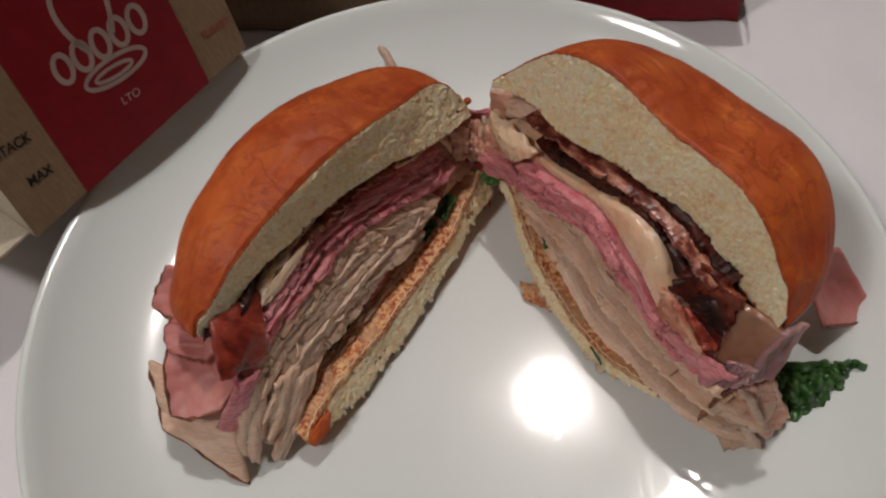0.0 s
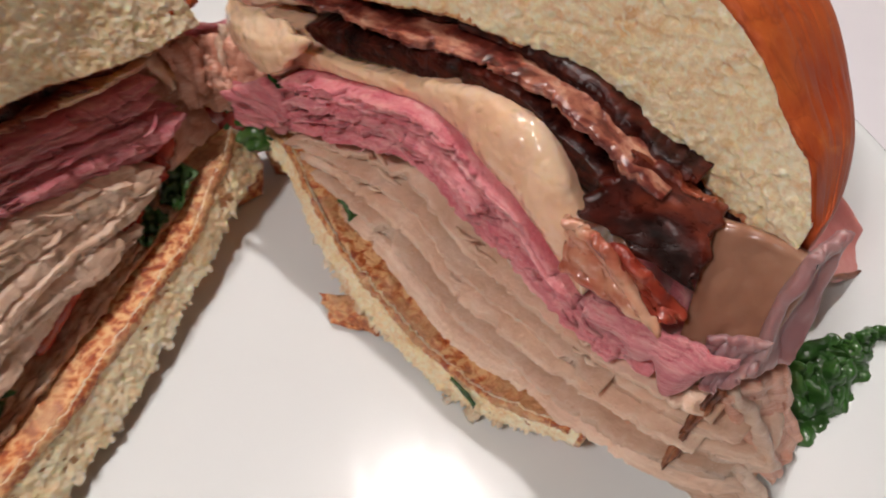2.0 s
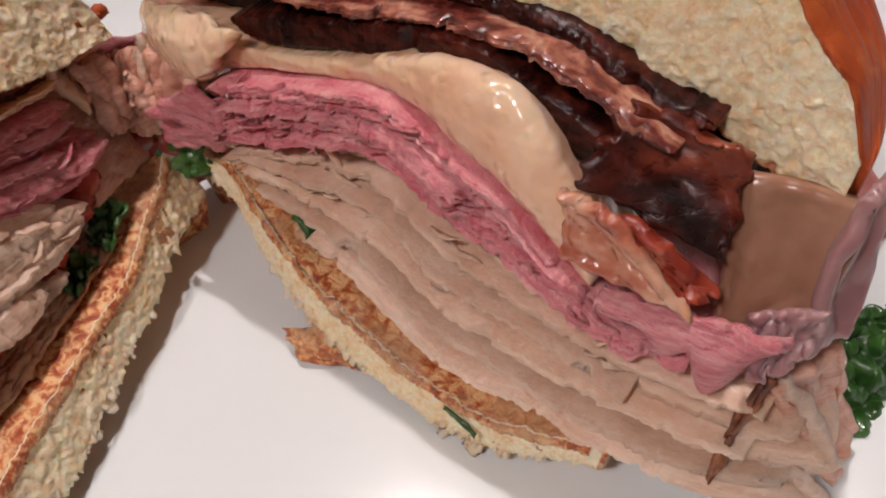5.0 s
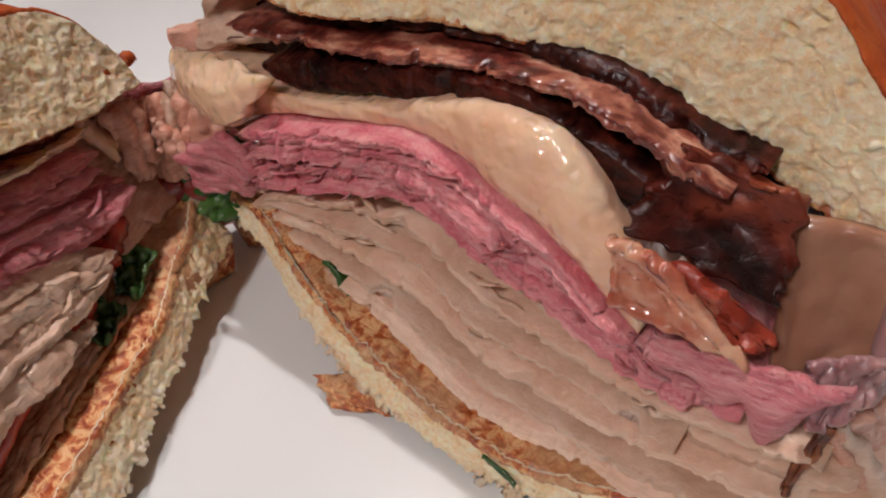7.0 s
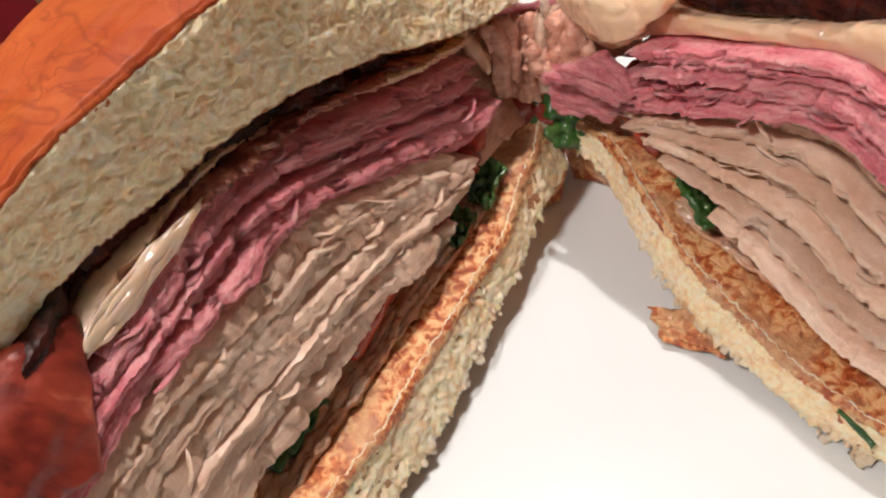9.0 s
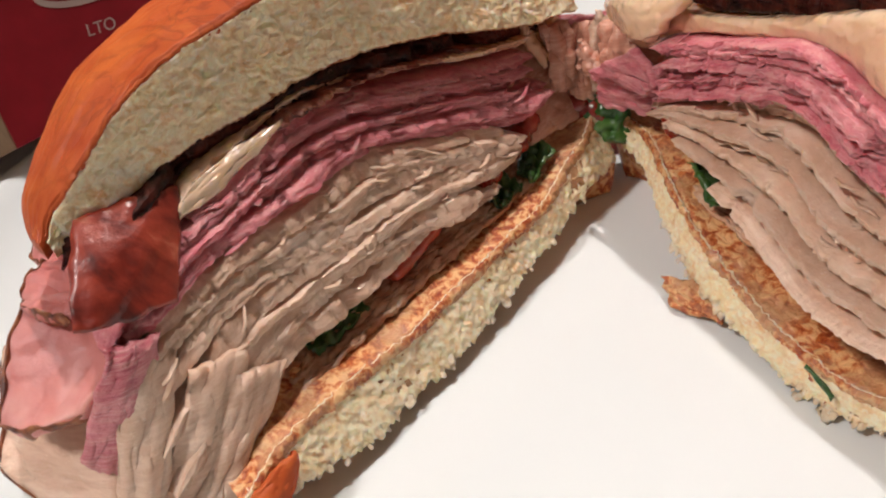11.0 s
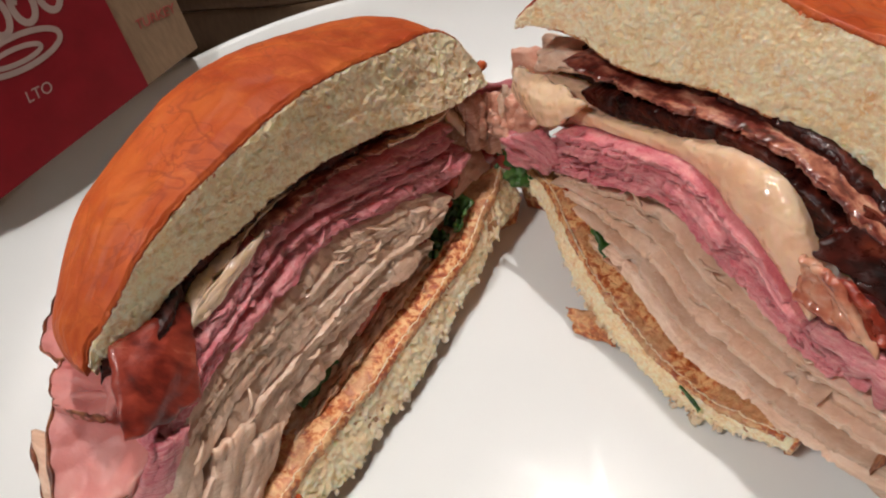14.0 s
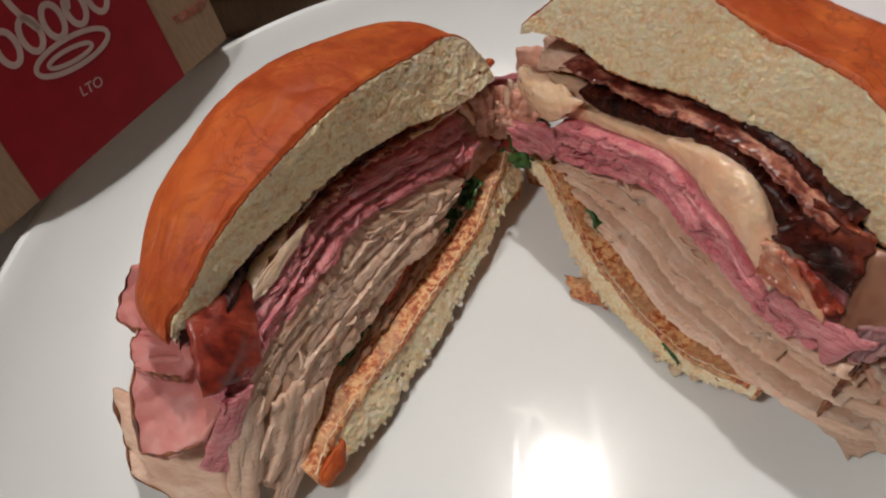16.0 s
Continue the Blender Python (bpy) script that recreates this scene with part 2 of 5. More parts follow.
def red_bacon_material():
    m = Mat("red_bacon", 0.38, coat=0.15, sss=0.1, radius=(0.002, 0.001, 0.0006))
    a = m.noise(120, 5, distort=0.4, co=m.stretch((1, 1.8, 0.7), (0.4, 0.3, 0.6)))
    m.colour(m.ramp(a, [(0.32, (0.06, 0.008, 0.005)), (0.44, (0.20, 0.020, 0.010)), (0.60, (0.36, 0.050, 0.024)), (0.74, (0.58, 0.21, 0.12))]))
    m.bump(a, 0.0005, 0.25)
    m.bump(m.noise(900, 2), 0.0002, 0.6)
    return m.m


def tomato_material():
    m = Mat("tomato_flesh", 0.2, coat=0.5, sss=0.3, radius=(0.005, 0.001, 0.0005))
    m.colour(m.ramp(m.noise(160, 3), [(0.35, (0.28, 0.022, 0.014)), (0.6, (0.42, 0.06, 0.035)), (0.75, (0.52, 0.15, 0.09))]))
    m.bump(m.noise(500, 3), 0.0005, 0.6)
    return m.m


def lettuce_material():
    m = Mat("lettuce_leaf", 0.3, coat=0.3, sss=0.1, radius=(0.001, 0.002, 0.0005))
    a = m.noise(130, 4)
    c = m.ramp(a, [(0.3, (0.012, 0.05, 0.008)), (0.55, (0.035, 0.12, 0.018)), (0.75, (0.13, 0.25, 0.06))])
    m.colour(c)
    m.bump(m.noise(420, 3), 0.0006, 0.7)
    return m.m


def sauce_material():
    m = Mat("creamy_sauce", 0.15, coat=0.6, sss=0.3)
    m.colour(m.ramp(m.noise(240, 3), [(0.35, (0.48, 0.19, 0.10)), (0.55, (0.66, 0.37, 0.24)), (0.75, (0.76, 0.53, 0.39))]))
    m.bump(m.noise(330, 3), 0.0008, 0.7)
    return m.m


def china_material():
    m = Mat("white_china", 0.12, coat=0.1, spec=0.5)
    m.colour(m.ramp(m.noise(14, 3), [(0.3, (0.75, 0.795, 0.785)), (0.7, (0.785, 0.83, 0.82))]))
    scuff = m.ramp(m.noise(160, 5, 0.7, co=m.stretch((1, 0.2, 1), (0, 0, 0.7))), [(0.40, (0.07,) * 3), (0.75, (0.11,) * 3)])
    fine = None
    for turn, scale in ((0.6, 42), (2.1, 30), (1.3, 55)):
        n = m.noise(scale, 2, 0.4, 0.3, m.stretch((1, 0.16, 1), (0, 0, turn)))
        line = m.ramp(n, [(0.497, (0, 0, 0)), (0.5, (0.07,) * 3), (0.503, (0, 0, 0))])
        fine = m.mix(1.0, fine, line, "ADD") if fine else line
    patch = m.ramp(m.noise(45, 2), [(0.52, (0, 0, 0)), (0.60, (1, 1, 1))])
    m.link(m.mix(1.0, scuff, m.mix(1.0, fine, patch, "MULTIPLY"), "ADD"), m.b.inputs["Roughness"])
    m.bump(m.noise(22, 2), 0.0006, 0.25)
    return m.m


def table_material():
    m = Mat("white_laminate", 0.45)
    m.colour(m.ramp(m.noise(30, 4), [(0.3, (0.80, 0.785, 0.81)), (0.7, (0.85, 0.835, 0.86))]))
    m.bump(m.noise(900, 2), 0.00008, 0.4)
    return m.m


def kraft_material(name, dark, light):
    m = Mat(name, 0.75, spec=0.3)
    fib = m.noise(900, 4, co=m.stretch((1, 1, 0.25)))
    c = m.ramp(m.noise(50, 3), [(0.3, dark), (0.7, light)])
    c = m.mix(0.25, c, m.ramp(fib, [(0.35, tuple(v * 0.6 for v in dark)), (0.65, tuple(min(1, v * 1.25) for v in light))]))
    m.colour(c)
    m.bump(m.noise(45, 3), 0.0012, 0.35)
    m.bump(fib, 0.0001, 0.5)
    return m.m


def print_material(name, lo, hi, rough=0.5):
    m = Mat(name, rough, spec=0.35)
    m.colour(m.ramp(m.noise(120, 4), [(0.3, lo), (0.7, hi)]))
    m.bump(m.noise(45, 3), 0.001, 0.3)
    return m.m


def paint_material(name, lo, hi, rough=0.7):
    m = Mat(name, rough, spec=0.3)
    m.colour(m.ramp(m.noise(3, 4), [(0.3, lo), (0.7, hi)]))
    m.bump(m.noise(160, 3), 0.0006, 0.4)
    return m.m


def glow_material(strength):
    m = bpy.data.materials.new("lamp_glass")
    m.use_nodes = True
    b = m.node_tree.nodes["Principled BSDF"]
    b.inputs["Base Color"].default_value = (0.9, 0.9, 0.88, 1)
    b.inputs["Emission Color"].default_value = (*LAMP_COLOUR, 1)
    b.inputs["Emission Strength"].default_value = strength
    return m


CRUMB, CRUST, TOAST = crumb_material(), crust_material(), toast_material()
TURKEY = turkey_material("turkey_meat", (0.60, 0.365, 0.245), (0.71, 0.48, 0.345), (0.82, 0.63, 0.50))
SHRED = turkey_material("smoked_turkey_edge", (0.50, 0.20, 0.13), (0.65, 0.32, 0.22), (0.79, 0.50, 0.38))
HAM, HAMFACE, RIND = ham_material(), flap_ham_material(), rind_material()
SHADECHEESE, SHADEHAM = shaded_cheese_material(), shaded_ham_material()
CHEESE, BACON, FAT, REDBACON = cheese_material(), bacon_material(), bacon_fat_material(), red_bacon_material()
BACONFACE, SMOOTHFAT = bacon_face_material(), smooth_fat_material()
TOMATO, LETTUCE, SAUCE = tomato_material(), lettuce_material(), sauce_material()
CHINA, TABLE = china_material(), table_material()
KRAFT = kraft_material("kraft_board", (0.24, 0.155, 0.09), (0.30, 0.20, 0.12))
BAGKRAFT = kraft_material("kraft_paper", (0.14, 0.082, 0.045), (0.18, 0.11, 0.06))
CREAM = kraft_material("cream_board", (0.50, 0.43, 0.33), (0.56, 0.49, 0.38))
RED = print_material("red_print", (0.19, 0.003, 0.008), (0.24, 0.005, 0.012))
WHITEINK = print_material("white_ink", (0.34, 0.25, 0.22), (0.42, 0.32, 0.28))
PINKINK = print_material("faded_red_ink", (0.34, 0.06, 0.05), (0.40, 0.09, 0.07))
BLACKINK = print_material("black_ink", (0.015, 0.012, 0.010), (0.03, 0.024, 0.02))
WALL = paint_material("wall_paint", (0.19, 0.165, 0.14), (0.23, 0.20, 0.17))
CEILING = paint_material("ceiling_paint", (0.36, 0.34, 0.31), (0.41, 0.39, 0.36))
FLOOR = paint_material("floor_vinyl", (0.22, 0.17, 0.13), (0.30, 0.24, 0.18), 0.5)
METAL = print_material("white_metal", (0.7, 0.7, 0.69), (0.75, 0.75, 0.74), 0.35)


# ---- mesh helpers ----
def mesh_of(name, verts, faces, material, smooth=True):
    me = bpy.data.meshes.new(name)
    me.from_pydata([tuple(v) for v in verts], [], faces)
    me.materials.append(material)
    if smooth:
        me.shade_smooth()
    me.validate()
    bm = bmesh.new()
    bm.from_mesh(me)
    bmesh.ops.recalc_face_normals(bm, faces=bm.faces)
    bm.to_mesh(me)
    bm.free()
    return me


def thing(name, base, label, category, group=""):
    ob = new(name)
    ob.empty_display_size = 0.01
    ob.location = base
    return tagged(ob, label, category, group)


def origin_of(ob):
    p = Vector(ob.location)
    while ob.parent:
        ob = ob.parent
        p += Vector(ob.location)
    return p


def put(name, verts, faces, material, parent, label="", smooth=True, strata=None):
    """One mesh from world coordinates, as a part under its thing or part; strata: where each vertex lies in the layers, in mm."""
    o = origin_of(parent) if parent else Vector((0, 0, 0))
    me = mesh_of(name, [Vector(v) - o for v in verts], faces, material, smooth)
    where = me.attributes.new("strata", "FLOAT_VECTOR", "POINT")
    where.data.foreach_set("vector", np.array(strata if strata else [Vector(v) * 1000 for v in verts], dtype=np.float32).ravel())
    ob = new(name, me)
    if parent:
        ob.parent = parent
    return tagged(ob, label)


def part(name, bm, material, parent, label="", smooth=False):
    me = bpy.data.meshes.new(name)
    bm.to_mesh(me)
    bm.free()
    me.materials.append(material)
    if smooth:
        me.shade_smooth()
    ob = new(name, me)
    ob.parent = parent
    return tagged(ob, label)


def slab(size, centre, bevel=0.0):
    bm = bmesh.new()
    bmesh.ops.create_cube(bm, size=1.0, matrix=Matrix.Translation(centre) @ Matrix.Diagonal((*size, 1)))
    if bevel:
        bmesh.ops.bevel(bm, geom=bm.edges[:], offset=bevel, segments=2, affect="EDGES")
    return bm


def lathe(profile, steps=96):
    """Vertices and faces of a turned shape; profile: (radius, height), the first and last on the axis or closed by a fan."""
    vs, fs = [], []
    for r, z in profile:
        for i in range(steps):
            a = 2 * math.pi * i / steps
            vs.append((r * math.cos(a), r * math.sin(a), z))
    for k in range(len(profile) - 1):
        for i in range(steps):
            j = (i + 1) % steps
            fs.append((k * steps + i, k * steps + j, (k + 1) * steps + j, (k + 1) * steps + i))
    return vs, fs


def curve_through(points):
    """A smooth function through (u, w) points, flat beyond the ends."""
    xs, ys = [p[0] for p in points], [p[1] for p in points]

    def f(x):
        if x <= xs[0]:
            return ys[0]
        if x >= xs[-1]:
            return ys[-1]
        i = max(k for k in range(len(xs) - 1) if xs[k] <= x)
        h = xs[i + 1] - xs[i]
        s = (x - xs[i]) / h

        def slope(k):
            if k == 0 or k == len(xs) - 1:
                return 0.5 * (ys[min(k + 1, len(xs) - 1)] - ys[max(k - 1, 0)]) / max(xs[min(k + 1, len(xs) - 1)] - xs[max(k - 1, 0)], 1e-6)
            return (ys[k + 1] - ys[k - 1]) / (xs[k + 1] - xs[k - 1])

        a, b = slope(i) * h, slope(i + 1) * h
        return (2 * s**3 - 3 * s**2 + 1) * ys[i] + (s**3 - 2 * s**2 + s) * a + (3 * s**2 - 2 * s**3) * ys[i + 1] + (s**3 - s**2) * b

    return f


def nz(x, y, z=0.0):
    return noise.noise((x, y, z))


class Half:
    """The frame of one cut half, in millimetres: u along the cut from the hinge end, d back from the cut, w up the filling."""

    def __init__(self, o, u, d, w):
        self.o, self.u, self.d, self.w = Vector(o), Vector(u), Vector(d), Vector(w)

    def at(self, u, d, w):
        return self.o + 0.001 * (self.u * u + self.d * d + self.w * w)


def grid_faces(nu, nv, base=0):
    return [(base + i * nv + j, base + i * nv + j + 1, base + (i + 1) * nv + j + 1, base + (i + 1) * nv + j) for i in range(nu - 1) for j in range(nv - 1)]


def shell(half, nu, nv, top, bottom):
    """A closed body between two sheets of equal rows: top and bottom give (u, d, w) for s, r in 0..1."""
    vs = []
    for fn in (top, bottom):
        for i in range(nu):
            for j in range(nv):
                vs.append(half.at(*fn(i / (nu - 1), j / (nv - 1))))
    n = nu * nv
    fs = grid_faces(nu, nv) + [tuple(reversed(f)) for f in grid_faces(nu, nv, n)]
    rim = [i * nv for i in range(nu)] + [(nu - 1) * nv + j for j in range(1, nv)] + [i * nv + nv - 1 for i in range(nu - 2, -1, -1)] + [j for j in range(nv - 2, 0, -1)]
    for a, b in zip(rim, rim[1:] + rim[:1]):
        fs.append((a, b, b + n, a + n))
    return vs, fs


def slice_sheet(half, name, parent, material, u0, u1, mid, thick, front, reach, seed, rag=1.0, wave=0.6, droop=0.0, nu=320, nv=9, label="", bend=0.0, sag=0.0):
    """One thin slice of meat: a knife-cut, fibrous front edge with sharp, tattered corners, running back into the half.
    bend and sag turn its near end round the sandwich and down."""
    uc, a = 0.5 * (u0 + u1), 0.5 * (u1 - u0)
    rows = 6
    lean = nz(seed * 3.7, 1.5) * 1.6
    vs, st = [], []
    for i in range(nu):
        s = i / (nu - 1)
        u = u0 + (u1 - u0) * s + 0.4 * rag * nz(s * 23, seed, 3)
        lead = front + rag * (1.6 * nz(u * 0.06, seed * 1.7) + 0.9 * nz(u * 0.19, seed * 2.7) + 0.5 * nz(u * 0.6, seed * 2.3) + 0.25 * nz(u * 1.6, seed * 3.1))
        notch = (max(0.0, nz(u * 0.22, seed * 5.3, 2) - 0.28) * 7.0 + max(0.0, nz(u * 0.75, seed * 5.9, 8) - 0.25) * 2.5) * rag
        over = max(0.0, u - 94.0)
        turn = bend * over * over
        q = math.sqrt(max(0.0, 1 - min(1.0, abs((u - uc) / (a + 0.5))) ** 2.6))
        back = max(reach * q + 1.5 * nz(s * 6, seed * 4.1), 1.5)
        end = min(1.0, 0.25 + s * 18, 0.25 + (1 - s) * 18)
        t0 = 0.5 * thick * end * (1 + 0.45 * nz(u * 0.10, seed + 4) + 0.16 * nz(u * 0.9, seed + 6))

        def level(d):
            return mid(u) + wave * (nz(u * 0.07, d * 0.10, seed) + 0.25 * nz(u * 0.3, d * 0.3, seed + 9)) + droop * max(0.0, d / 50.0) ** 2 - sag * over * over

        ring = []
        up = 0.30 * rag * nz(u * 0.9, seed * 7, 1) + 0.18 * rag * nz(u * 2.4, seed * 7, 4)
        hang = 0.30 * rag * nz(u * 0.8, seed * 7, 5) + 0.18 * rag * nz(u * 2.2, seed * 7, 6) - 2.2 * rag * max(0.0, nz(u * 0.33, seed * 9, 7) - 0.28)
        for side in (1, -1):
            line = []
            for j in range(nv):
                r = j / (nv - 1)
                d = lead + (back - min(lead, 1.0)) * r**1.9
                t = t0 * min(1.0, 0.78 + r * 2, 0.45 + (1 - r) * 5)
                keep = max(0.0, 1 - r * 6)
                line.append((u, d + (notch - side * lean * 0.5) * keep, level(d) + side * t + (up if side > 0 else hang) * keep, side * t))
            ring.append(line)
        tip, toe = ring[0][0], ring[1][0]
        face = []
        for k in range(1, rows - 1):
            p = k / (rows - 1)
            x = 0.5 * thick * (1 - 2 * p)
            puff = -0.25 * rag * math.sin(math.pi * p) + 0.75 * rag * nz(u * 0.22, x * 1.6, seed + 13) + 0.32 * rag * nz(u * 0.8, x * 2.2, seed + 17) + 0.18 * rag * nz(u * 2.3, x * 3.0, seed + 19)
            face.append((u, tip[1] * (1 - p) + toe[1] * p + puff, tip[2] * (1 - p) + toe[2] * p, x))
        for u_, d_, w_, x in list(reversed(ring[0])) + face + ring[1]:
            vs.append(half.at(u_, d_ + turn, w_))
            st.append((u_, d_, x + seed * 7.3))
    n = 2 * nv + rows - 2
    fs = [(i * n + j, i * n + (j + 1) % n, (i + 1) * n + (j + 1) % n, (i + 1) * n + j) for i in range(nu - 1) for j in range(n)]
    fs += [tuple(range(n)), tuple(reversed(range((nu - 1) * n, nu * n)))]
    ob = put(name, vs, fs, material, parent, label, strata=st)
    # the two corners of the cut stay sharp
    me = ob.data
    ends = np.empty(2 * len(me.edges), dtype=np.int32)
    me.edges.foreach_get("vertices", ends)
    ends = ends.reshape(-1, 2) % n
    corner = (ends[:, 0] == ends[:, 1]) & ((ends[:, 0] == nv - 1) | (ends[:, 0] == nv + rows - 2))
    me.attributes.new("sharp_edge", "BOOLEAN", "EDGE").data.foreach_set("value", corner)
    return ob


def free_sheet(name, parent, material, at, nu, nv, thick, seed, rag=0.0, label=""):
    """A bent sheet with thickness: at(s, r) gives world places in metres."""
    P = [[Vector(at(i / (nu - 1), j / (nv - 1))) for j in range(nv)] for i in range(nu)]
    vs = []
    for side in (0.5, -0.5):
        for i in range(nu):
            for j in range(nv):
                a = P[min(i + 1, nu - 1)][j] - P[max(i - 1, 0)][j]
                b = P[i][min(j + 1, nv - 1)] - P[i][max(j - 1, 0)]
                n = a.cross(b)
                n = n.normalized() if n.length > 0 else Vector((0, 0, 1))
                e = min(i, nu - 1 - i, j, nv - 1 - j)
                t = thick * (0.5 if e == 0 else 1.0)
                p = P[i][j] + n * side * t
                if rag and e <= 1:
                    p += Vector((nz(i * 0.17, j * 0.17, seed), nz(i * 0.17, j * 0.17, seed + 5), nz(i * 0.17, j * 0.17, seed + 9))) * rag * 1.8
                vs.append(p)
    n = nu * nv
    fs = grid_faces(nu, nv) + [tuple(reversed(f)) for f in grid_faces(nu, nv, n)]
    rim = [i * nv for i in range(nu)] + [(nu - 1) * nv + j for j in range(1, nv)] + [i * nv + nv - 1 for i in range(nu - 2, -1, -1)] + [j for j in range(nv - 2, 0, -1)]
    for a, b in zip(rim, rim[1:] + rim[:1]):
        fs.append((a, b, b + n, a + n))
    return put(name, vs, fs, material, parent, label)


def four(c00, c10, c11, c01, bulge=0.0, ripple=0.0, seed=0.0, freq=3.0, rnd=0.0):
    """A four-cornered patch: corners in order round it, bulging along its normal and rippled."""
    c00, c10, c11, c01 = map(Vector, (c00, c10, c11, c01))
    n = (c10 - c00).cross(c01 - c00).normalized()

    def at(s, r):
        if rnd:
            x, y = 2 * s - 1, 2 * r - 1
            x, y = x * (1 - rnd * 0.5 * y * y), y * (1 - rnd * 0.5 * x * x)
            s, r = 0.5 + 0.5 * x, 0.5 + 0.5 * y
        p = c00 * (1 - s) * (1 - r) + c10 * s * (1 - r) + c11 * s * r + c01 * (1 - s) * r
        k = 16 * s * (1 - s) * r * (1 - r)
        return p + n * (bulge * k + ripple * (nz(s * freq, r * freq, seed) + 0.5 * nz(s * freq * 2.3, r * freq * 2.3, seed + 3)))

    return at


def crumb_face(half, parent, low, high, u0, u1, d0, seed, nu, nv, depth=1.0, label="", fluff=0.0, name="cut_face", material=None):
    """The cut, spongy face of a bun: open cells are pressed in, torn lumps stand out."""
    vs = []
    for i in range(nu):
        s = i / (nu - 1)
        u = u0 + (u1 - u0) * s
        lo, hi = low(u), high(u)
        for j in range(nv):
            r = j / (nv - 1)
            w = lo + (hi - lo) * r
            x, y = u + 0.9 * nz(u * 0.7, w * 0.7, seed + 3), w + 0.9 * nz(u * 0.7, w * 0.7, seed + 4)
            near = noise.voronoi((x * 0.45, y * 0.45, seed))[0]
            gate = max(0.0, min(1.0, 0.45 + 2.5 * nz(u * 0.22, w * 0.25, seed + 7)))
            pore = max(0.0, 0.40 - near[0]) / 0.40
            small = max(0.0, 0.42 - noise.voronoi((x * 1.0, y * 1.0, seed + 9))[0][0]) / 0.42
            lump = 0.26 * nz(x * 0.5, y * 0.5, seed) + 0.30 * nz(x * 1.0, y * 1.0, seed + 2) + 0.20 * nz(x * 2.0, y * 2.0, seed + 8)
            d = d0(u, r) + depth * (0.65 * pore * gate + 0.16 * small - (0.85 + 1.0 * fluff) * lump - 0.7 * nz(u * 0.09, w * 0.1, seed + 5))
            e = min(r, 1 - r) * nv
            if e < 3:
                w += (0.5 if e < 1 else 0.3) * (0.5 + 16 * fluff * (1 - r)) * (nz(u * 0.5, r * 3, seed + 11) + 0.7 * nz(u * 1.7, r * 3, seed + 12))
                d += 0.4 if e < 1 else 0.0
            vs.append(half.at(u, d, w))
    return put(name, vs, grid_faces(nu, nv), material or CRUMB, parent, label)


def top_bun(half, parent, low, high, u0, u1, d0, depth, rise, seed, label, full=2.6, square=2.3, skew=0.0):
    """Domed bun half: a shiny crust with creases and, as its own mesh, the cut crumb."""
    uc, a = 0.5 * (u0 + u1), 0.5 * (u1 - u0)
    nu, nv = 220, 100

    def outline(u):
        return depth * (1 + skew * (u - uc) / a) * max(0.0, 1 - min(1.0, abs(u - uc) / a) ** square) ** 0.5

    def top(s, r):
        k = 2 * s - 1
        u = uc + a * (k * 1.5 - 0.5 * k**3)
        lo, hi = low(u), high(u)
        q = outline(u)
        bulge = rise * math.sin(math.pi * min(1.0, r * 1.05)) * (q / depth)
        f = max(0.0, 1 - r**full) ** 0.5
        ang = min(1.0, r)
        d = d0(u, f) + (q + 3.0) * ang ** 0.8
        w = lo + (hi - lo) * f + bulge * f
        cre = nz(u * 0.05 + 3 * nz(u * 0.03, r * 2, seed), r * 4.5, seed)
        ridge = max(0.0, 1 - abs(cre) * 9)
        k2 = nz(u * 0.13 + 2.5 * nz(u * 0.06, r * 5, seed + 2), r * 9, seed + 8)
        small = max(0.0, 1 - abs(k2) * 8) * (1 if nz(u * 0.06, r * 4, seed + 20) > -0.05 else 0)
        dent = -0.25 * ridge - 0.08 * small + 0.7 * nz(u * 0.06, r * 3, seed + 6) + 0.25 * nz(u * 0.3, r * 14, seed + 1)
        fade = min(1.0, r * 12) * f
        return u, d, w + dent * fade + 0.5 * nz(u * 0.45, seed) * max(0, 1 - r * 10)

    def bottom(s, r):
        k = 2 * s - 1
        u = uc + a * (k * 1.5 - 0.5 * k**3)
        q = outline(u)
        return u, d0(u, 0) + 0.8 + (q + 2.0) * min(1.0, r) ** 0.8, low(u) - 0.2 + 0.6 * nz(u * 0.3, r * 12, seed + 3)

    vs, fs = shell(half, nu, nv, top, bottom)
    bun = put("top_bun", vs, fs, CRUST, parent, label)
    crumb_face(half, bun, lambda u: low(u) - 0.2, lambda u: high(u) - 0.5, u0 + 0.8, u1 - 0.8, lambda u, r: d0(u, r) - 0.9, seed, 420, 96, 1.3, label="cream-coloured porous cut crumb")
    crumb_face(half, bun, lambda u: low(u) - 0.4, lambda u: low(u) + 0.7 + 0.6 * nz(u * 0.3, seed, 2) + 0.4 * nz(u * 1.2, seed, 5), u0 + 1.0, u1 - 1.0, lambda u, r: d0(u, 0) - 1.0 + 0.5 * r, seed, 320, 6, 0.9, "browned lower rim", name="toasted_rim", material=TOAST)
    crumb_face(half, bun, lambda u: high(u) - 1.0 - 0.7 * nz(u * 0.25, seed, 7) - 0.6 * nz(u * 1.1, seed, 9), lambda u: high(u) + 0.1, u0 + 1.0, u1 - 1.0, lambda u, r: d0(u, 1) - 1.0 + 0.5 * (1 - r), seed, 320, 6, 0.9, "ragged orange crust edge", name="crust_edge", material=CRUST)
    return bun


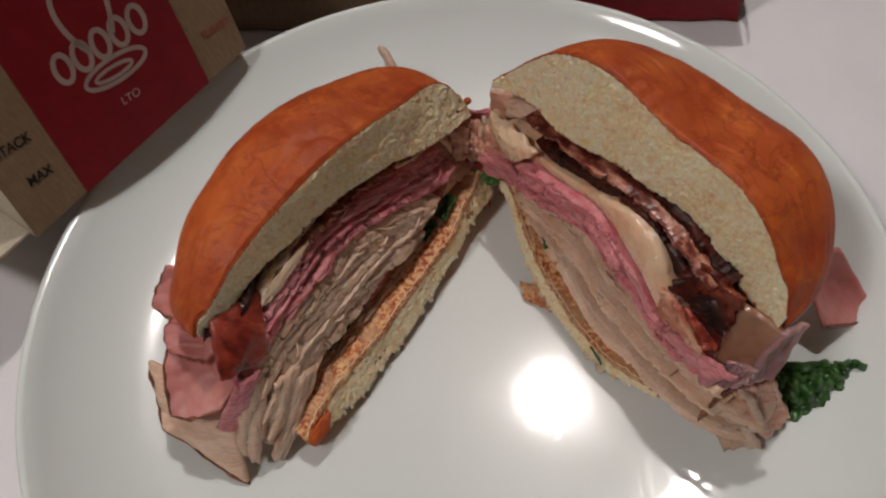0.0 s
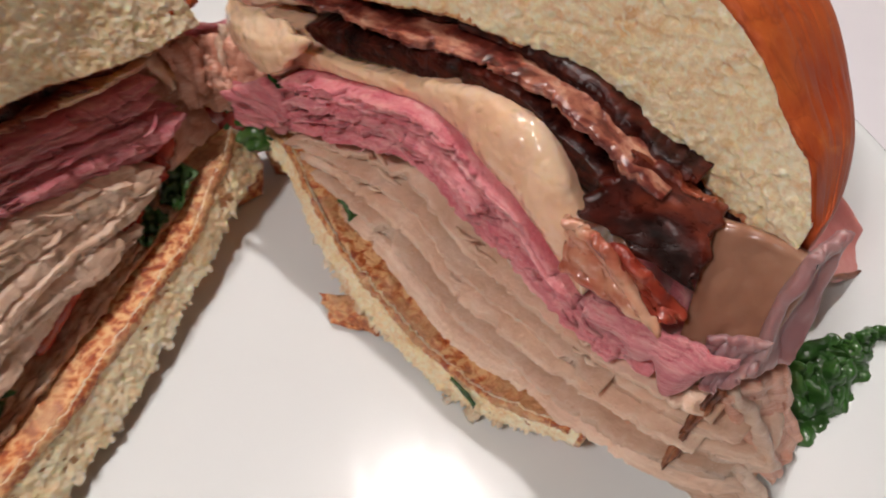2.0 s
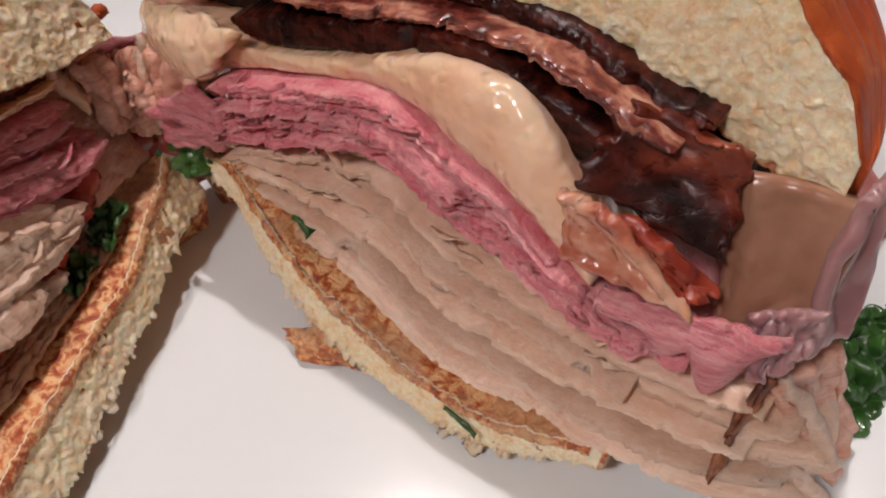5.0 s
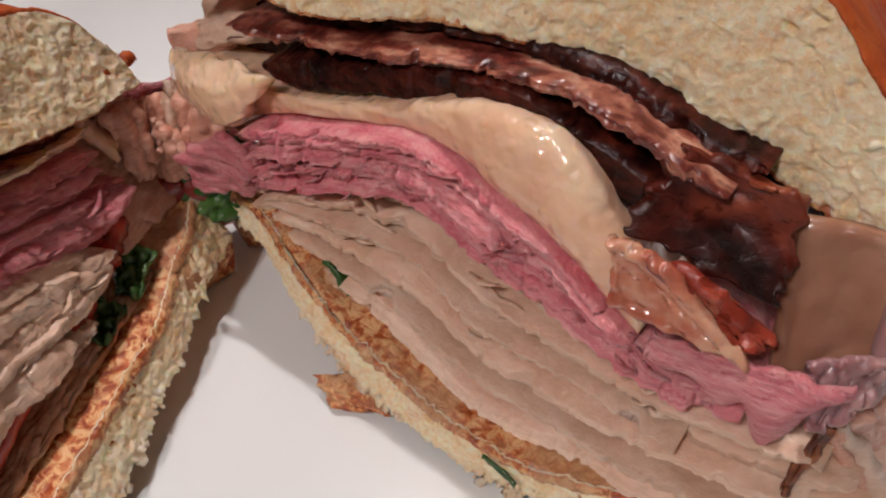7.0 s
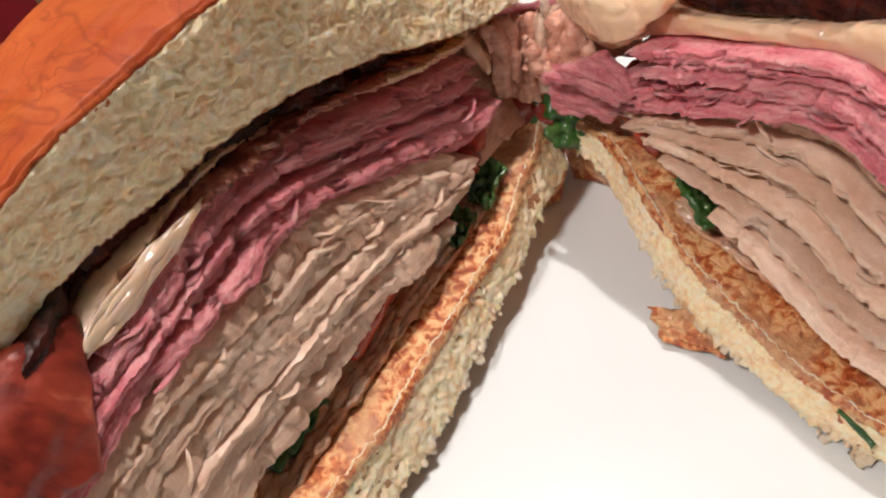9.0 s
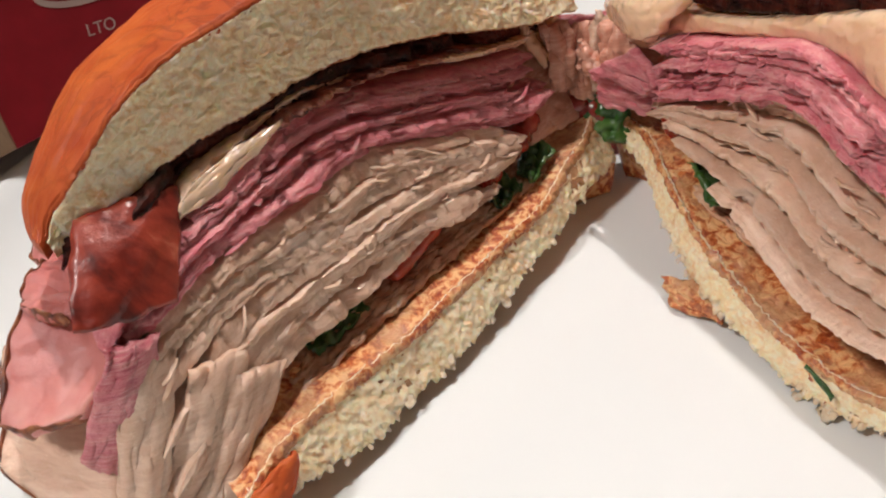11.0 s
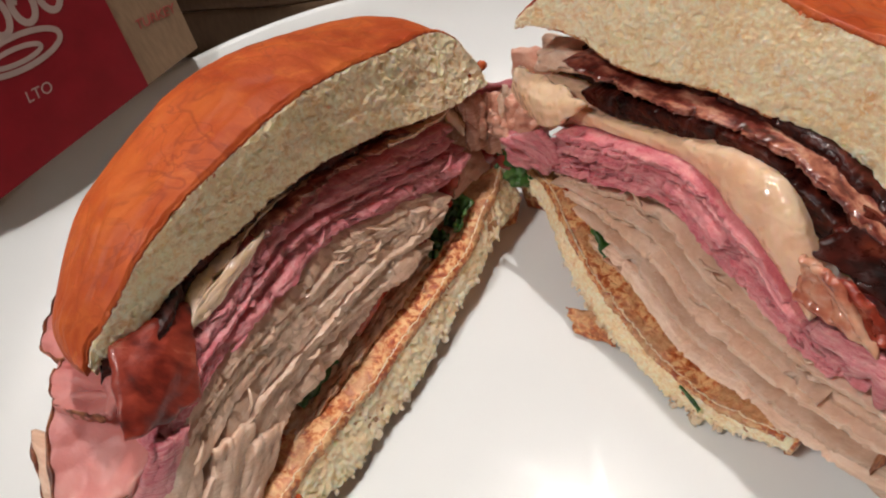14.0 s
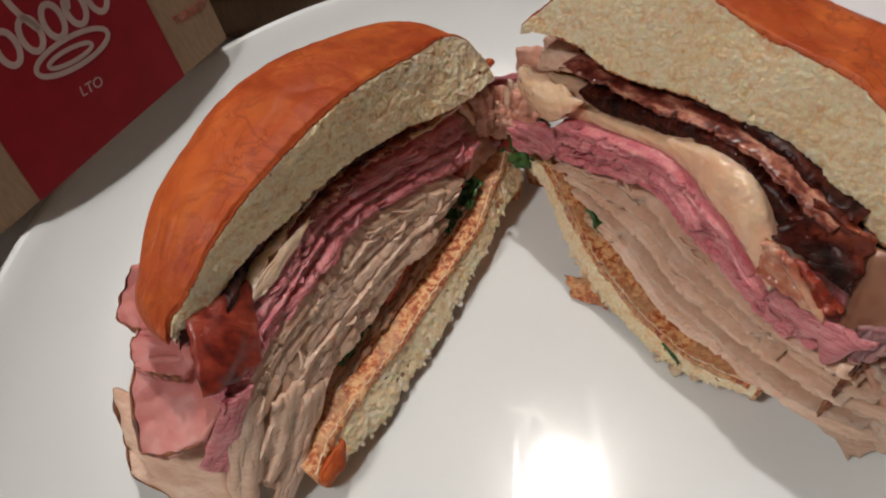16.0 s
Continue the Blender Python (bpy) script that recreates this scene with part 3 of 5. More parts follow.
def crumb_tufts(half, parent, low, u0, u1, d0, seed, count):
    """Small torn tufts of crumb along the lower edge of the cut."""
    rnd = random.Random(seed)
    vs, fs = [], []
    for _ in range(count):
        u = rnd.uniform(u0, u1)
        size, w = rnd.uniform(0.25, 0.8) * (1.2 + 1.6 * nz(u * 0.12, seed)), low(u) + rnd.uniform(-0.1, 1.6)
        d = d0(u, 0) - rnd.uniform(-0.4, 0.2)
        n0, rings, sides = len(vs), 5, 7
        lean = rnd.uniform(-0.8, 0.8)
        for k in range(rings):
            h = k / (rings - 1)
            for j in range(sides):
                a = 2 * math.pi * j / sides
                q = size * (0.15 + 0.85 * math.sin(math.pi * (0.1 + 0.86 * h))) * rnd.uniform(0.6, 1.3)
                vs.append(half.at(u + q * math.cos(a) + lean * h * size, d - 0.7 * size * h + 0.5 * q * math.sin(a), w + 0.8 * q * math.sin(a) - 0.9 * size * h))
        for k in range(rings - 1):
            for j in range(sides):
                p, q = n0 + sides * k + j, n0 + sides * k + (j + 1) % sides
                fs.append((p, q, q + sides, p + sides))
        fs.append(tuple(range(n0, n0 + sides)))
        m = n0 + sides * (rings - 1)
        fs.append(tuple(range(m, m + sides)))
    return tagged(put("crumb_tuft", vs, fs, CRUMB, parent, "torn pale tufts of crumb"), kind="stuff")


def bottom_bun(half, parent, low, high, u0, u1, d0, depth, seed, label):
    """Thin lower bun half: crust below, toasted face above, porous ragged cut."""
    uc, a = 0.5 * (u0 + u1), 0.5 * (u1 - u0)
    nu, nv = 200, 34

    def place(s, r):
        k = 2 * s - 1
        u = uc + a * (k * 1.5 - 0.5 * k**3)
        q = depth * max(0.0, 1 - min(1.0, abs(u - uc) / a) ** 2.3) ** 0.5
        return u, d0(u, 0) + 0.6 + q * r

    def top(s, r):
        u, d = place(s, r)
        return u, d, high(u) - 0.15 + 0.5 * nz(u * 0.25, d * 0.25, seed) + 0.35 * nz(u * 0.9, d * 0.9, seed + 3) - 2.5 * max(0, r - 0.85) / 0.15

    def bottom(s, r):
        u, d = place(s, r)
        q = depth * max(0.0, 1 - min(1.0, abs(u - uc) / a) ** 2.3) ** 0.5
        return u, d, low(u) * (1 - min(1.0, r * 2.2) * min(1.0, q / 9)) + 2.2 * max(0, r - 0.85) / 0.15 * min(1.0, q / 9) + 0.5

    vs, fs = shell(half, nu, nv, top, bottom)
    bun = put("bottom_bun", vs, fs, TOAST, parent, label)
    crumb_face(half, bun, low, lambda u: high(u) + 0.1, u0 + 0.6, u1 - 0.6, d0, seed + 31, 320, 36, 1.3, "pale ragged cut crumb", 0.17)
    crumb_tufts(half, bun, low, u0 + 25, u1 - 3, d0, int(seed) + 77, 46)
    crumb_face(half, bun, lambda u: high(u) - 2.6 + 0.8 * nz(u * 0.22, seed, 4) + 0.5 * nz(u * 0.8, seed, 6), lambda u: high(u) + 0.25, u0 + 2, u1 - 2, lambda u, r: d0(u, r) - 0.45 + 1.0 * (1 - r) ** 2, seed + 31, 300, 12, 1.2, "orange toasted upper edge", 0.17, "toasted_edge", TOAST)
    return bun


# ---- room ----
def room():
    x0, x1, y0, y1, zf, zc = -2.0, 2.2, -1.9, 2.4, -0.74, 1.66
    tagged(part("floor", slab((x1 - x0, y1 - y0, 0.1), ((x0 + x1) / 2, (y0 + y1) / 2, zf - 0.05)), FLOOR, None, "brown vinyl floor of a kitchen"), category="floor", kind="structure")
    tagged(part("ceiling", slab((x1 - x0, y1 - y0, 0.1), ((x0 + x1) / 2, (y0 + y1) / 2, zc + 0.05)), CEILING, None, "white painted ceiling"), category="ceiling", kind="structure")
    h, zm = zc - zf, (zc + zf) / 2
    for name, size, c in (
        ("wall_west", (0.1, y1 - y0 + 0.2, h), (x0 - 0.05, (y0 + y1) / 2, zm)),
        ("wall_east", (0.1, y1 - y0 + 0.2, h), (x1 + 0.05, (y0 + y1) / 2, zm)),
        ("wall_south", (x1 - x0, 0.1, h), ((x0 + x1) / 2, y0 - 0.05, zm)),
        ("wall_north", (x1 - x0, 0.1, h), ((x0 + x1) / 2, y1 + 0.05, zm)),
    ):
        tagged(part(name, slab(size, c), WALL, None, "plain beige painted wall"), category="wall", kind="structure")


def ceiling_lamp(x, y, radius, strength):
    lamp = thing("ceiling_lamp", (x, y, 1.66), "small round flush ceiling lamp with glowing white glass", "lamp", "ceiling lamps")
    k = radius / 0.12
    vs, fs = lathe([(0.00001, -0.075), (0.05 * k, -0.072), (0.09 * k, -0.062), (0.115 * k, -0.045), (0.12 * k, -0.022)], 48)
    put("glass_shade", [Vector(v) + lamp.location for v in vs], fs, glow_material(strength), lamp, "glowing white glass shade")
    vs, fs = lathe([(0.118 * k, -0.024), (0.132 * k, -0.022), (0.135 * k, -0.012), (0.135 * k, 0.0)], 48)
    put("metal_rim", [Vector(v) + lamp.location for v in vs], fs, METAL, lamp, "white metal rim")


def table():
    t = thing("table", (0, 0.1, -0.74), "white laminate kitchen table", "table")
    part("tabletop", slab((1.3, 0.9, 0.03), (0, 0.1, 0.74 - 0.015), 0.004), TABLE, t, "smooth white laminate top")
    for x in (-0.58, 0.58):
        for y in (-0.28, 0.48):
            part("leg", slab((0.05, 0.05, 0.71), (x, y, 0.355), 0.004), METAL, t)


def plate():
    p = thing("dinner_plate", (-0.0025, -0.0025, 0), "large round glossy white china dinner plate", "plate")
    R = 0.1235
    prof = [(0.00001, 0.006), (0.02, 0.006), (0.04, 0.006), (0.06, 0.0061), (0.072, 0.0065), (0.082, 0.0075), (0.092, 0.0093), (0.101, 0.0122), (0.108, 0.0156), (0.1145, 0.0197), (0.119, 0.0236), (R - 0.0015, 0.0268), (R, 0.0274), (R + 0.0008, 0.0268), (R - 0.0005, 0.0245), (0.118, 0.0195), (0.113, 0.0125), (0.10, 0.0065), (0.085, 0.0025), (0.080, 0.0), (0.074, 0.0), (0.072, 0.002), (0.00001, 0.002)]
    vs, fs = lathe(prof, 160)
    put("plate_body", [Vector(v) + p.location for v in vs], fs, CHINA, p)


# ---- sandwich halves ----
RIGHT = Half((-0.0039, 0.0436, 0.006), (0.598, -0.802, 0), (0.802, 0.598, 0), (0.205, 0.153, 0.967))
LEFT = Half((0.0146, 0.0455, 0.006), (-0.539, -0.842, 0), (-0.842, 0.539, 0), (-0.371, 0.237, 0.898))


def mix_curves(a, b, k):
    return lambda u: a(u) * (1 - k) + b(u) * k


def right_half():
    H = RIGHT
    top = thing("sandwich_half", H.at(52, 20, 0), "half a ham, turkey and bacon sandwich leaning back on the plate", "sandwich", "sandwich halves on the plate")
    bl = curve_through([(2, 11), (14, 11), (25, 9.5), (40, 4.5), (56, 2.5), (67, 0.8), (78, 3), (88, 7)])
    bh = curve_through([(2, 17), (14, 18), (25, 17.5), (35, 14.5), (45, 11.5), (56, 9), (67, 7.6), (78, 8.5), (88, 11)])
    nb = curve_through([(2, 9), (14, 7), (25, 3), (40, 0), (70, 0), (88, 3)])
    bottom_bun(H, top, bl, bh, 2, 89, lambda u, r: nb(u), 28, 3.0, "toasted lower bun half with a pale cut edge")
    tk0 = curve_through([(18, 27), (28, 27), (40, 24), (50, 20.5), (60, 16.5), (70, 16.5), (80, 17), (90, 18), (100, 18), (110, 18)])
    tk1 = curve_through([(18, 29), (30, 34), (43, 39.5), (52, 41), (62, 37.5), (74, 35.5), (84, 34.5), (93, 35), (104, 37), (110, 38)])
    hm1 = curve_through([(15, 37), (22, 42), (39, 47.5), (51, 50.5), (60, 48.5), (69, 46), (75, 43), (82, 38.8), (88, 37), (96, 39.5), (104, 41)])
    ch1 = curve_through([(9, 46.5), (25, 46.5), (43, 51.6), (58, 57.4), (67, 57.6), (72, 55), (78, 48.5), (82, 43)])
    rnd = random.Random(5)
    spans = [(40, 112), (34, 111), (30, 109), (36, 112), (27, 104), (25, 108), (22, 90), (20, 101), (24, 104), (27, 87), (34, 96)]
    steps = (-1.8, 0.2, -2.2, 0.8, -1.6, 1.0, -1.6, 1.6, -0.6, 2.0, 0.8)
    for i, (a, e) in enumerate(spans):
        k = (i + 0.5) / len(spans)
        mid = lambda u, k=k, i=i: mix_curves(tk0, tk1, k + 0.07 * nz(u * 0.035, i * 3.3))(u)
        slice_sheet(H, "turkey_slice", top, TURKEY, a, e, mid, (1.5, 1.9, 1.4, 1.8, 1.5, 2.1, 1.5, 2.0, 1.6, 1.9, 1.5)[i], steps[i], 27, 10.3 + 3 * i, 0.62, 0.45, -4.0 * (1 - 0.4 * k), bend=0.045 * (1 - 0.6 * k), sag=0.030 * (1 - 0.7 * k))
    for i in range(7):
        k = (i + 0.5) / 7
        a, e = (18 + 5 * rnd.random(), (98, 95, 90, 92, 86, 82, 78)[i])
        mid = lambda u, k=k, i=i: mix_curves(tk1, hm1, k + 0.06 * nz(u * 0.05, i * 2.7, 5))(u)
        slice_sheet(H, "ham_slice", top, HAM, a, e, mid, 1.6 + 0.4 * rnd.random(), (-0.4, -1.8, -2.2, -1.4, -2.4, -1.9, -2.3)[i], 27, 60.7 + 3 * i, 0.8, 0.4, -3.0)
    shreds(H, top, TURKEY, 50, 11, (24, 96), tk0, tk1, 0.2)
    shreds(H, top, HAM, 44, 12, (20, 86), tk1, hm1, -1.6)
    # melted cheese that swells over the ham
    sw = curve_through([(9, 0.6), (30, 1.0), (50, 2.0), (64, 3.8), (74, 4.2), (84, 3.0)])

    def ctop(s, r):
        u = 10 + 72 * s
        th = ch1(u) - hm1(u)
        a = r * 1.25
        if a < 1:
            ang = math.pi * (a - 0.5)
            return u, 1.5 - sw(u) * (0.35 + 0.65 * math.cos(ang)) + 0.4 * nz(u * 0.2, a * 4, 3), hm1(u) + th * (0.5 + 0.5 * math.sin(ang)) + 0.3 * nz(u * 0.25, r * 3, 8)
        return u, 1.0 + (a - 1) * 160 * max(0.15, math.sin(math.pi * min(1, max(0, (u - 5) / 92)))), ch1(u) + 0.4 * nz(u * 0.15, r * 6, 1) - (a - 1) * 8

    def cbot(s, r):
        u = 10 + 72 * s
        return u, 3.0 + r * 38 * max(0.15, math.sin(math.pi * min(1, max(0, (u - 5) / 92)))), hm1(u) - 0.2 - r * 4

    vs, fs = shell(H, 110, 40, ctop, cbot)
    put("cheese_slice", vs, fs, CHEESE, top, "glossy melted pale cheese")
    # a second cheese fold hanging at the near end, the bun's shade in its colour
    free_sheet("cheese_slice", top, SHADECHEESE, four(H.at(91.5, 7.5, 54), H.at(104.5, 10.5, 53.5), H.at(104.5, 6.0, 41), H.at(95, 3, 37.5), 0.0, 0.0006, 2, 2.5, 0.1), 24, 24, 0.0022, 4, label="cheese slice hanging in a fold, shade put into its colour")
    free_sheet("cheese_slice", top, CHEESE, four(H.at(4, 1.5, 40.5), H.at(19, -1.5, 39.8), H.at(27, -0.5, 50), H.at(3, 2.5, 45.5), 0.0018, 0.0005, 5, 2.5, 0.15), 40, 30, 0.003, 5, 0.0004, "soft corner of melted cheese")
    free_sheet("ham_slice", top, HAM, four(H.at(5.4, -2, 30.6), H.at(16.4, -1.5, 38.6), H.at(23.2, -1, 34.5), H.at(20, -1.5, 31.2), 0.0008, 0.0005, 6, 3), 24, 18, 0.0018, 6, 0.0003, "pale pink ham corner")
    b1 = curve_through([(21, 49), (26, 49.6), (36, 51.6), (46, 54.8), (57, 57.4), (64, 57), (74, 54), (84, 52)])
    b2 = curve_through([(16, 53.4), (25, 54.6), (36, 56.4), (51, 59.4), (62, 60.8), (70, 61.2), (80, 58.8), (86, 57)])
    b3 = curve_through([(18, 56.5), (33, 58.2), (51, 61.4), (62, 62.4), (72, 62.2), (84, 58.5)])
    slice_sheet(H, "bacon_strip", top, BACON, 22, 86, b1, 4.2, 1.4, 26, 101.0, 0.35, 0.3, -4, label="dark fried bacon strip")
    slice_sheet(H, "bacon_strip", top, FAT, 16, 86, b2, 1.3, 0.9, 26, 107.0, 0.8, 0.5, -4, label="streaky bacon strip with a fatty edge")
    slice_sheet(H, "bacon_strip", top, BACON, 18, 88, b3, 1.6, 4.6, 26, 113.0, 0.5, 0.5, -4, label="dark fried bacon strip")
    # dark bacon-coloured filler, added for the shaded gap below the bun
    bf = curve_through([(12, 47), (40, 53.5), (60, 57), (75, 54), (96, 48.5)])
    slice_sheet(H, "bacon_strip", top, BACON, 8, 94, bf, 8.0, 9.0, 27, 119.0, 1.0, 0.5, -3, 120, label="dark filler sheet in the shaded gap under the bun")
    # the bacon end that folds down over the cheese: a dark upper face, its red edge turned under, and pale fat
    free_sheet("bacon_strip", top, BACONFACE, four(H.at(77.6, -2.8, 52.6), H.at(80, 3, 60), H.at(92.6, 6, 56.5), H.at(94, 2.5, 46.5), 0.0010, 0.0007, 7, 2.2, 0.06), 46, 40, 0.0018, 6, 0.0006, "charred dark red bacon end folded down")
    free_sheet("bacon_strip", top, REDBACON, four(H.at(81, -3.6, 51.5), H.at(88, -2.4, 50), H.at(95.2, 0.6, 44), H.at(92.5, -1.8, 43), 0.0012, 0.0006, 9, 3, 0.1), 34, 20, 0.0018, 8, 0.0004, "red streaky bacon edge")
    free_sheet("bacon_strip", top, SMOOTHFAT, four(H.at(77.2, -3.6, 52.2), H.at(83.5, -4.2, 51.6), H.at(94, -2.4, 43), H.at(79, -3.6, 44), 0.0012, 0.0006, 12, 4), 34, 24, 0.0016, 9, 0.0005, "translucent bacon fat")
    # ham ends at the near side, torn into points
    def torn(s, r):
        low = 39.5 - 5.5 * math.exp(-(((s - 0.72) / 0.10) ** 2)) - 2.0 * math.exp(-(((s - 0.45) / 0.08) ** 2)) + 4.5 * max(0.0, s - 0.78) / 0.22
        high = 42.0 + 2.2 * s
        return H.at(84 + 19 * s, -2.4 + 2.5 * s * s - 1.2 * math.sin(math.pi * r) + 0.8 * nz(s * 5, r * 2, 21), low + (high - low) * r)

    free_sheet("ham_slice", top, HAM, torn, 60, 18, 0.0014, 11, 0.0004)
    free_sheet("ham_slice", top, SHADEHAM, four(H.at(98, 1.5, 43), H.at(105.5, 4, 46), H.at(104.5, 2, 39.5), H.at(101, -0.5, 36.5), 0.0015, 0.0009, 24, 4, 0.2), 30, 22, 0.0012, 12, 0.0005)
    free_sheet("ham_slice", top, SHADEHAM, four(H.at(103.2, 7, 56), H.at(105, 13.5, 56), H.at(107.2, 11, 38), H.at(104.8, 3.5, 39), 0.002, 0.0006, 27, 3), 26, 30, 0.0016, 13, 0.0004, "thin mauve-pink ham slice hanging out, darkened for shade")
    far = four((0.092, 0.008, 0.036), (0.103, 0.013, 0.033), (0.118, -0.001, 0.0135), (0.098, -0.008, 0.022), 0.003, 0.0006, 31, 3, 0.15)
    sheet = free_sheet("ham_slice", top, HAMFACE, far, 30, 30, 0.0016, 14, 0.0003, "pink ham slice hanging behind with a browned rim")
    free_sheet("rind", sheet, RIND, lambda s, r: far(s, 1 - 0.04 * (1 - r)), 30, 4, 0.0021, 16, 0.0002)
    free_sheet("ham_slice", top, HAMFACE, four((0.094, 0.026, 0.034), (0.102, 0.030, 0.033), (0.1065, 0.0295, 0.0285), (0.098, 0.022, 0.028), 0.002, 0.0005, 34, 3, 0.4), 16, 16, 0.0015, 17, 0.0003)
    # turkey ends that droop onto the plate
    for i, c in enumerate((
        (H.at(92, 3, 31), H.at(104, 6, 34), (0.080, -0.036, 0.020), (0.066, -0.034, 0.017)),
        (H.at(88, 1, 21), H.at(102, 3, 26), (0.080, -0.038, 0.013), (0.071, -0.037, 0.0075)),
        (H.at(103, 4, 33), H.at(107, 14, 33), (0.088, -0.029, 0.013), (0.081, -0.036, 0.013)),
    )):
        free_sheet("turkey_slice", top, SHRED if i > 1 else TURKEY, four(*c, 0.0025, 0.0009, 40 + i, 4), 30, 26, 0.0019, 15 + i, 0.0006)
    free_sheet("turkey_slice", top, RIND, four(H.at(102.0, 2.4, 35), H.at(102.9, 3.0, 35.6), H.at(102.0, 0.6, 20), H.at(101.4, 0.2, 20), 0.0006, 0.0006, 51, 4), 10, 26, 0.0008, 22, 0.0006, "browned turkey rind")
    # tomato and leaf bits over the lower bun
    for i, (u, d, w, su, sw_) in enumerate(((18, 5.5, 24, 7, 4.0), (42, 4.5, 19.5, 5, 3.0))):
        free_sheet("tomato_slice", top, TOMATO, four(H.at(u - su, d, w + 2), H.at(u + su, d - 1, w - 1.5), H.at(u + su, d + 14, w - 1), H.at(u - su, d + 14, w + 2), 0.001, 0.0008, 60 + i, 3), 20, 14, 0.001 * sw_, 25 + i, 0.0005)
    for i, c in enumerate((((30, 2.5, 21.5), (38, 2, 18), (38, 8, 17), (30, 8, 20)), ((5, 6, 23), (13, 3, 24), (14, 8, 28), (6, 9, 29)))):
        free_sheet("lettuce_leaf", top, LETTUCE, four(*(H.at(*q) for q in c), 0.001, 0.002, 70 + i, 5), 20, 16, 0.0007, 30 + i, 0.0006)
    free_sheet("lettuce_leaf", top, LETTUCE, four(H.at(66, -1.2, 7.4), H.at(72, -1.4, 6.2), H.at(72, -1.6, 5.4), H.at(66, -1.4, 6.8), 0.0002, 0.0002, 77, 4), 14, 6, 0.0005, 33, 0.0002)
    free_sheet("sauce", top, SAUCE, four(H.at(30, 4.2, 15.2), H.at(84, 5.0, 9.9), H.at(84, 16, 10.5), H.at(30, 16, 15.8), -0.0032, 0.0012, 80, 19), 150, 40, 0.0008, 35, 0.0004, "glossy pale sauce on the toast")
    # crust flake torn off the lower edge and the curled crust end
    free_sheet("crust_flake", top, TOAST, four(H.at(35, -2.5, 3.5), H.at(40, -3.5, 0.8), H.at(49, 0.5, 1.2), H.at(43, 1.5, 5), 0.0006, 0.0009, 84, 4), 26, 14, 0.0011, 36, 0.0006, "torn orange crust flake")
    def curl(s, r):
        g = 0.4 + 4.6 * s
        k = 0.0034 + 0.0006 * math.sin(2.3 * g)
        return Vector((0.0585, -0.0185, 0.0108)) + 0.001 * (RIGHT.u * (7.0 * (r - 0.5) + 1000 * k * 0.8 * math.cos(g)) + RIGHT.d * 3.0 * (r - 0.5)) + Vector((0, -0.6 * k * math.cos(g), k * math.sin(g)))

    free_sheet("crust_flake", top, CRUST, curl, 30, 12, 0.0013, 38, 0.0003, "curled orange crust end")
    tl = curve_through([(3, 56), (8, 58.5), (19, 60), (29, 59), (37, 60), (50, 62.5), (64, 62.3), (74, 61), (81, 58.8), (87, 56), (93, 53.3), (97, 51.5), (102, 52.6)])
    th = curve_through([(3, 57.5), (5.5, 61), (8, 64), (13, 71), (20, 78.5), (28, 83), (36, 84.5), (44, 83.3), (56, 80.6), (64, 80.2), (72, 80), (80, 78), (87, 74), (93, 68), (98, 63.5), (102, 56.5)])
    nd = curve_through([(3, -1), (20, 1), (40, 3.2), (60, 5.8), (80, 8.5), (102, 10)])
    top_bun(H, top, tl, th, 3, 102, lambda u, r: nd(u) + 0.6 * nz(u * 0.05, 3.3), 27, -2.5, 5.5, "glossy orange-brown domed bun half", 2.2, 3.0, 0.2)


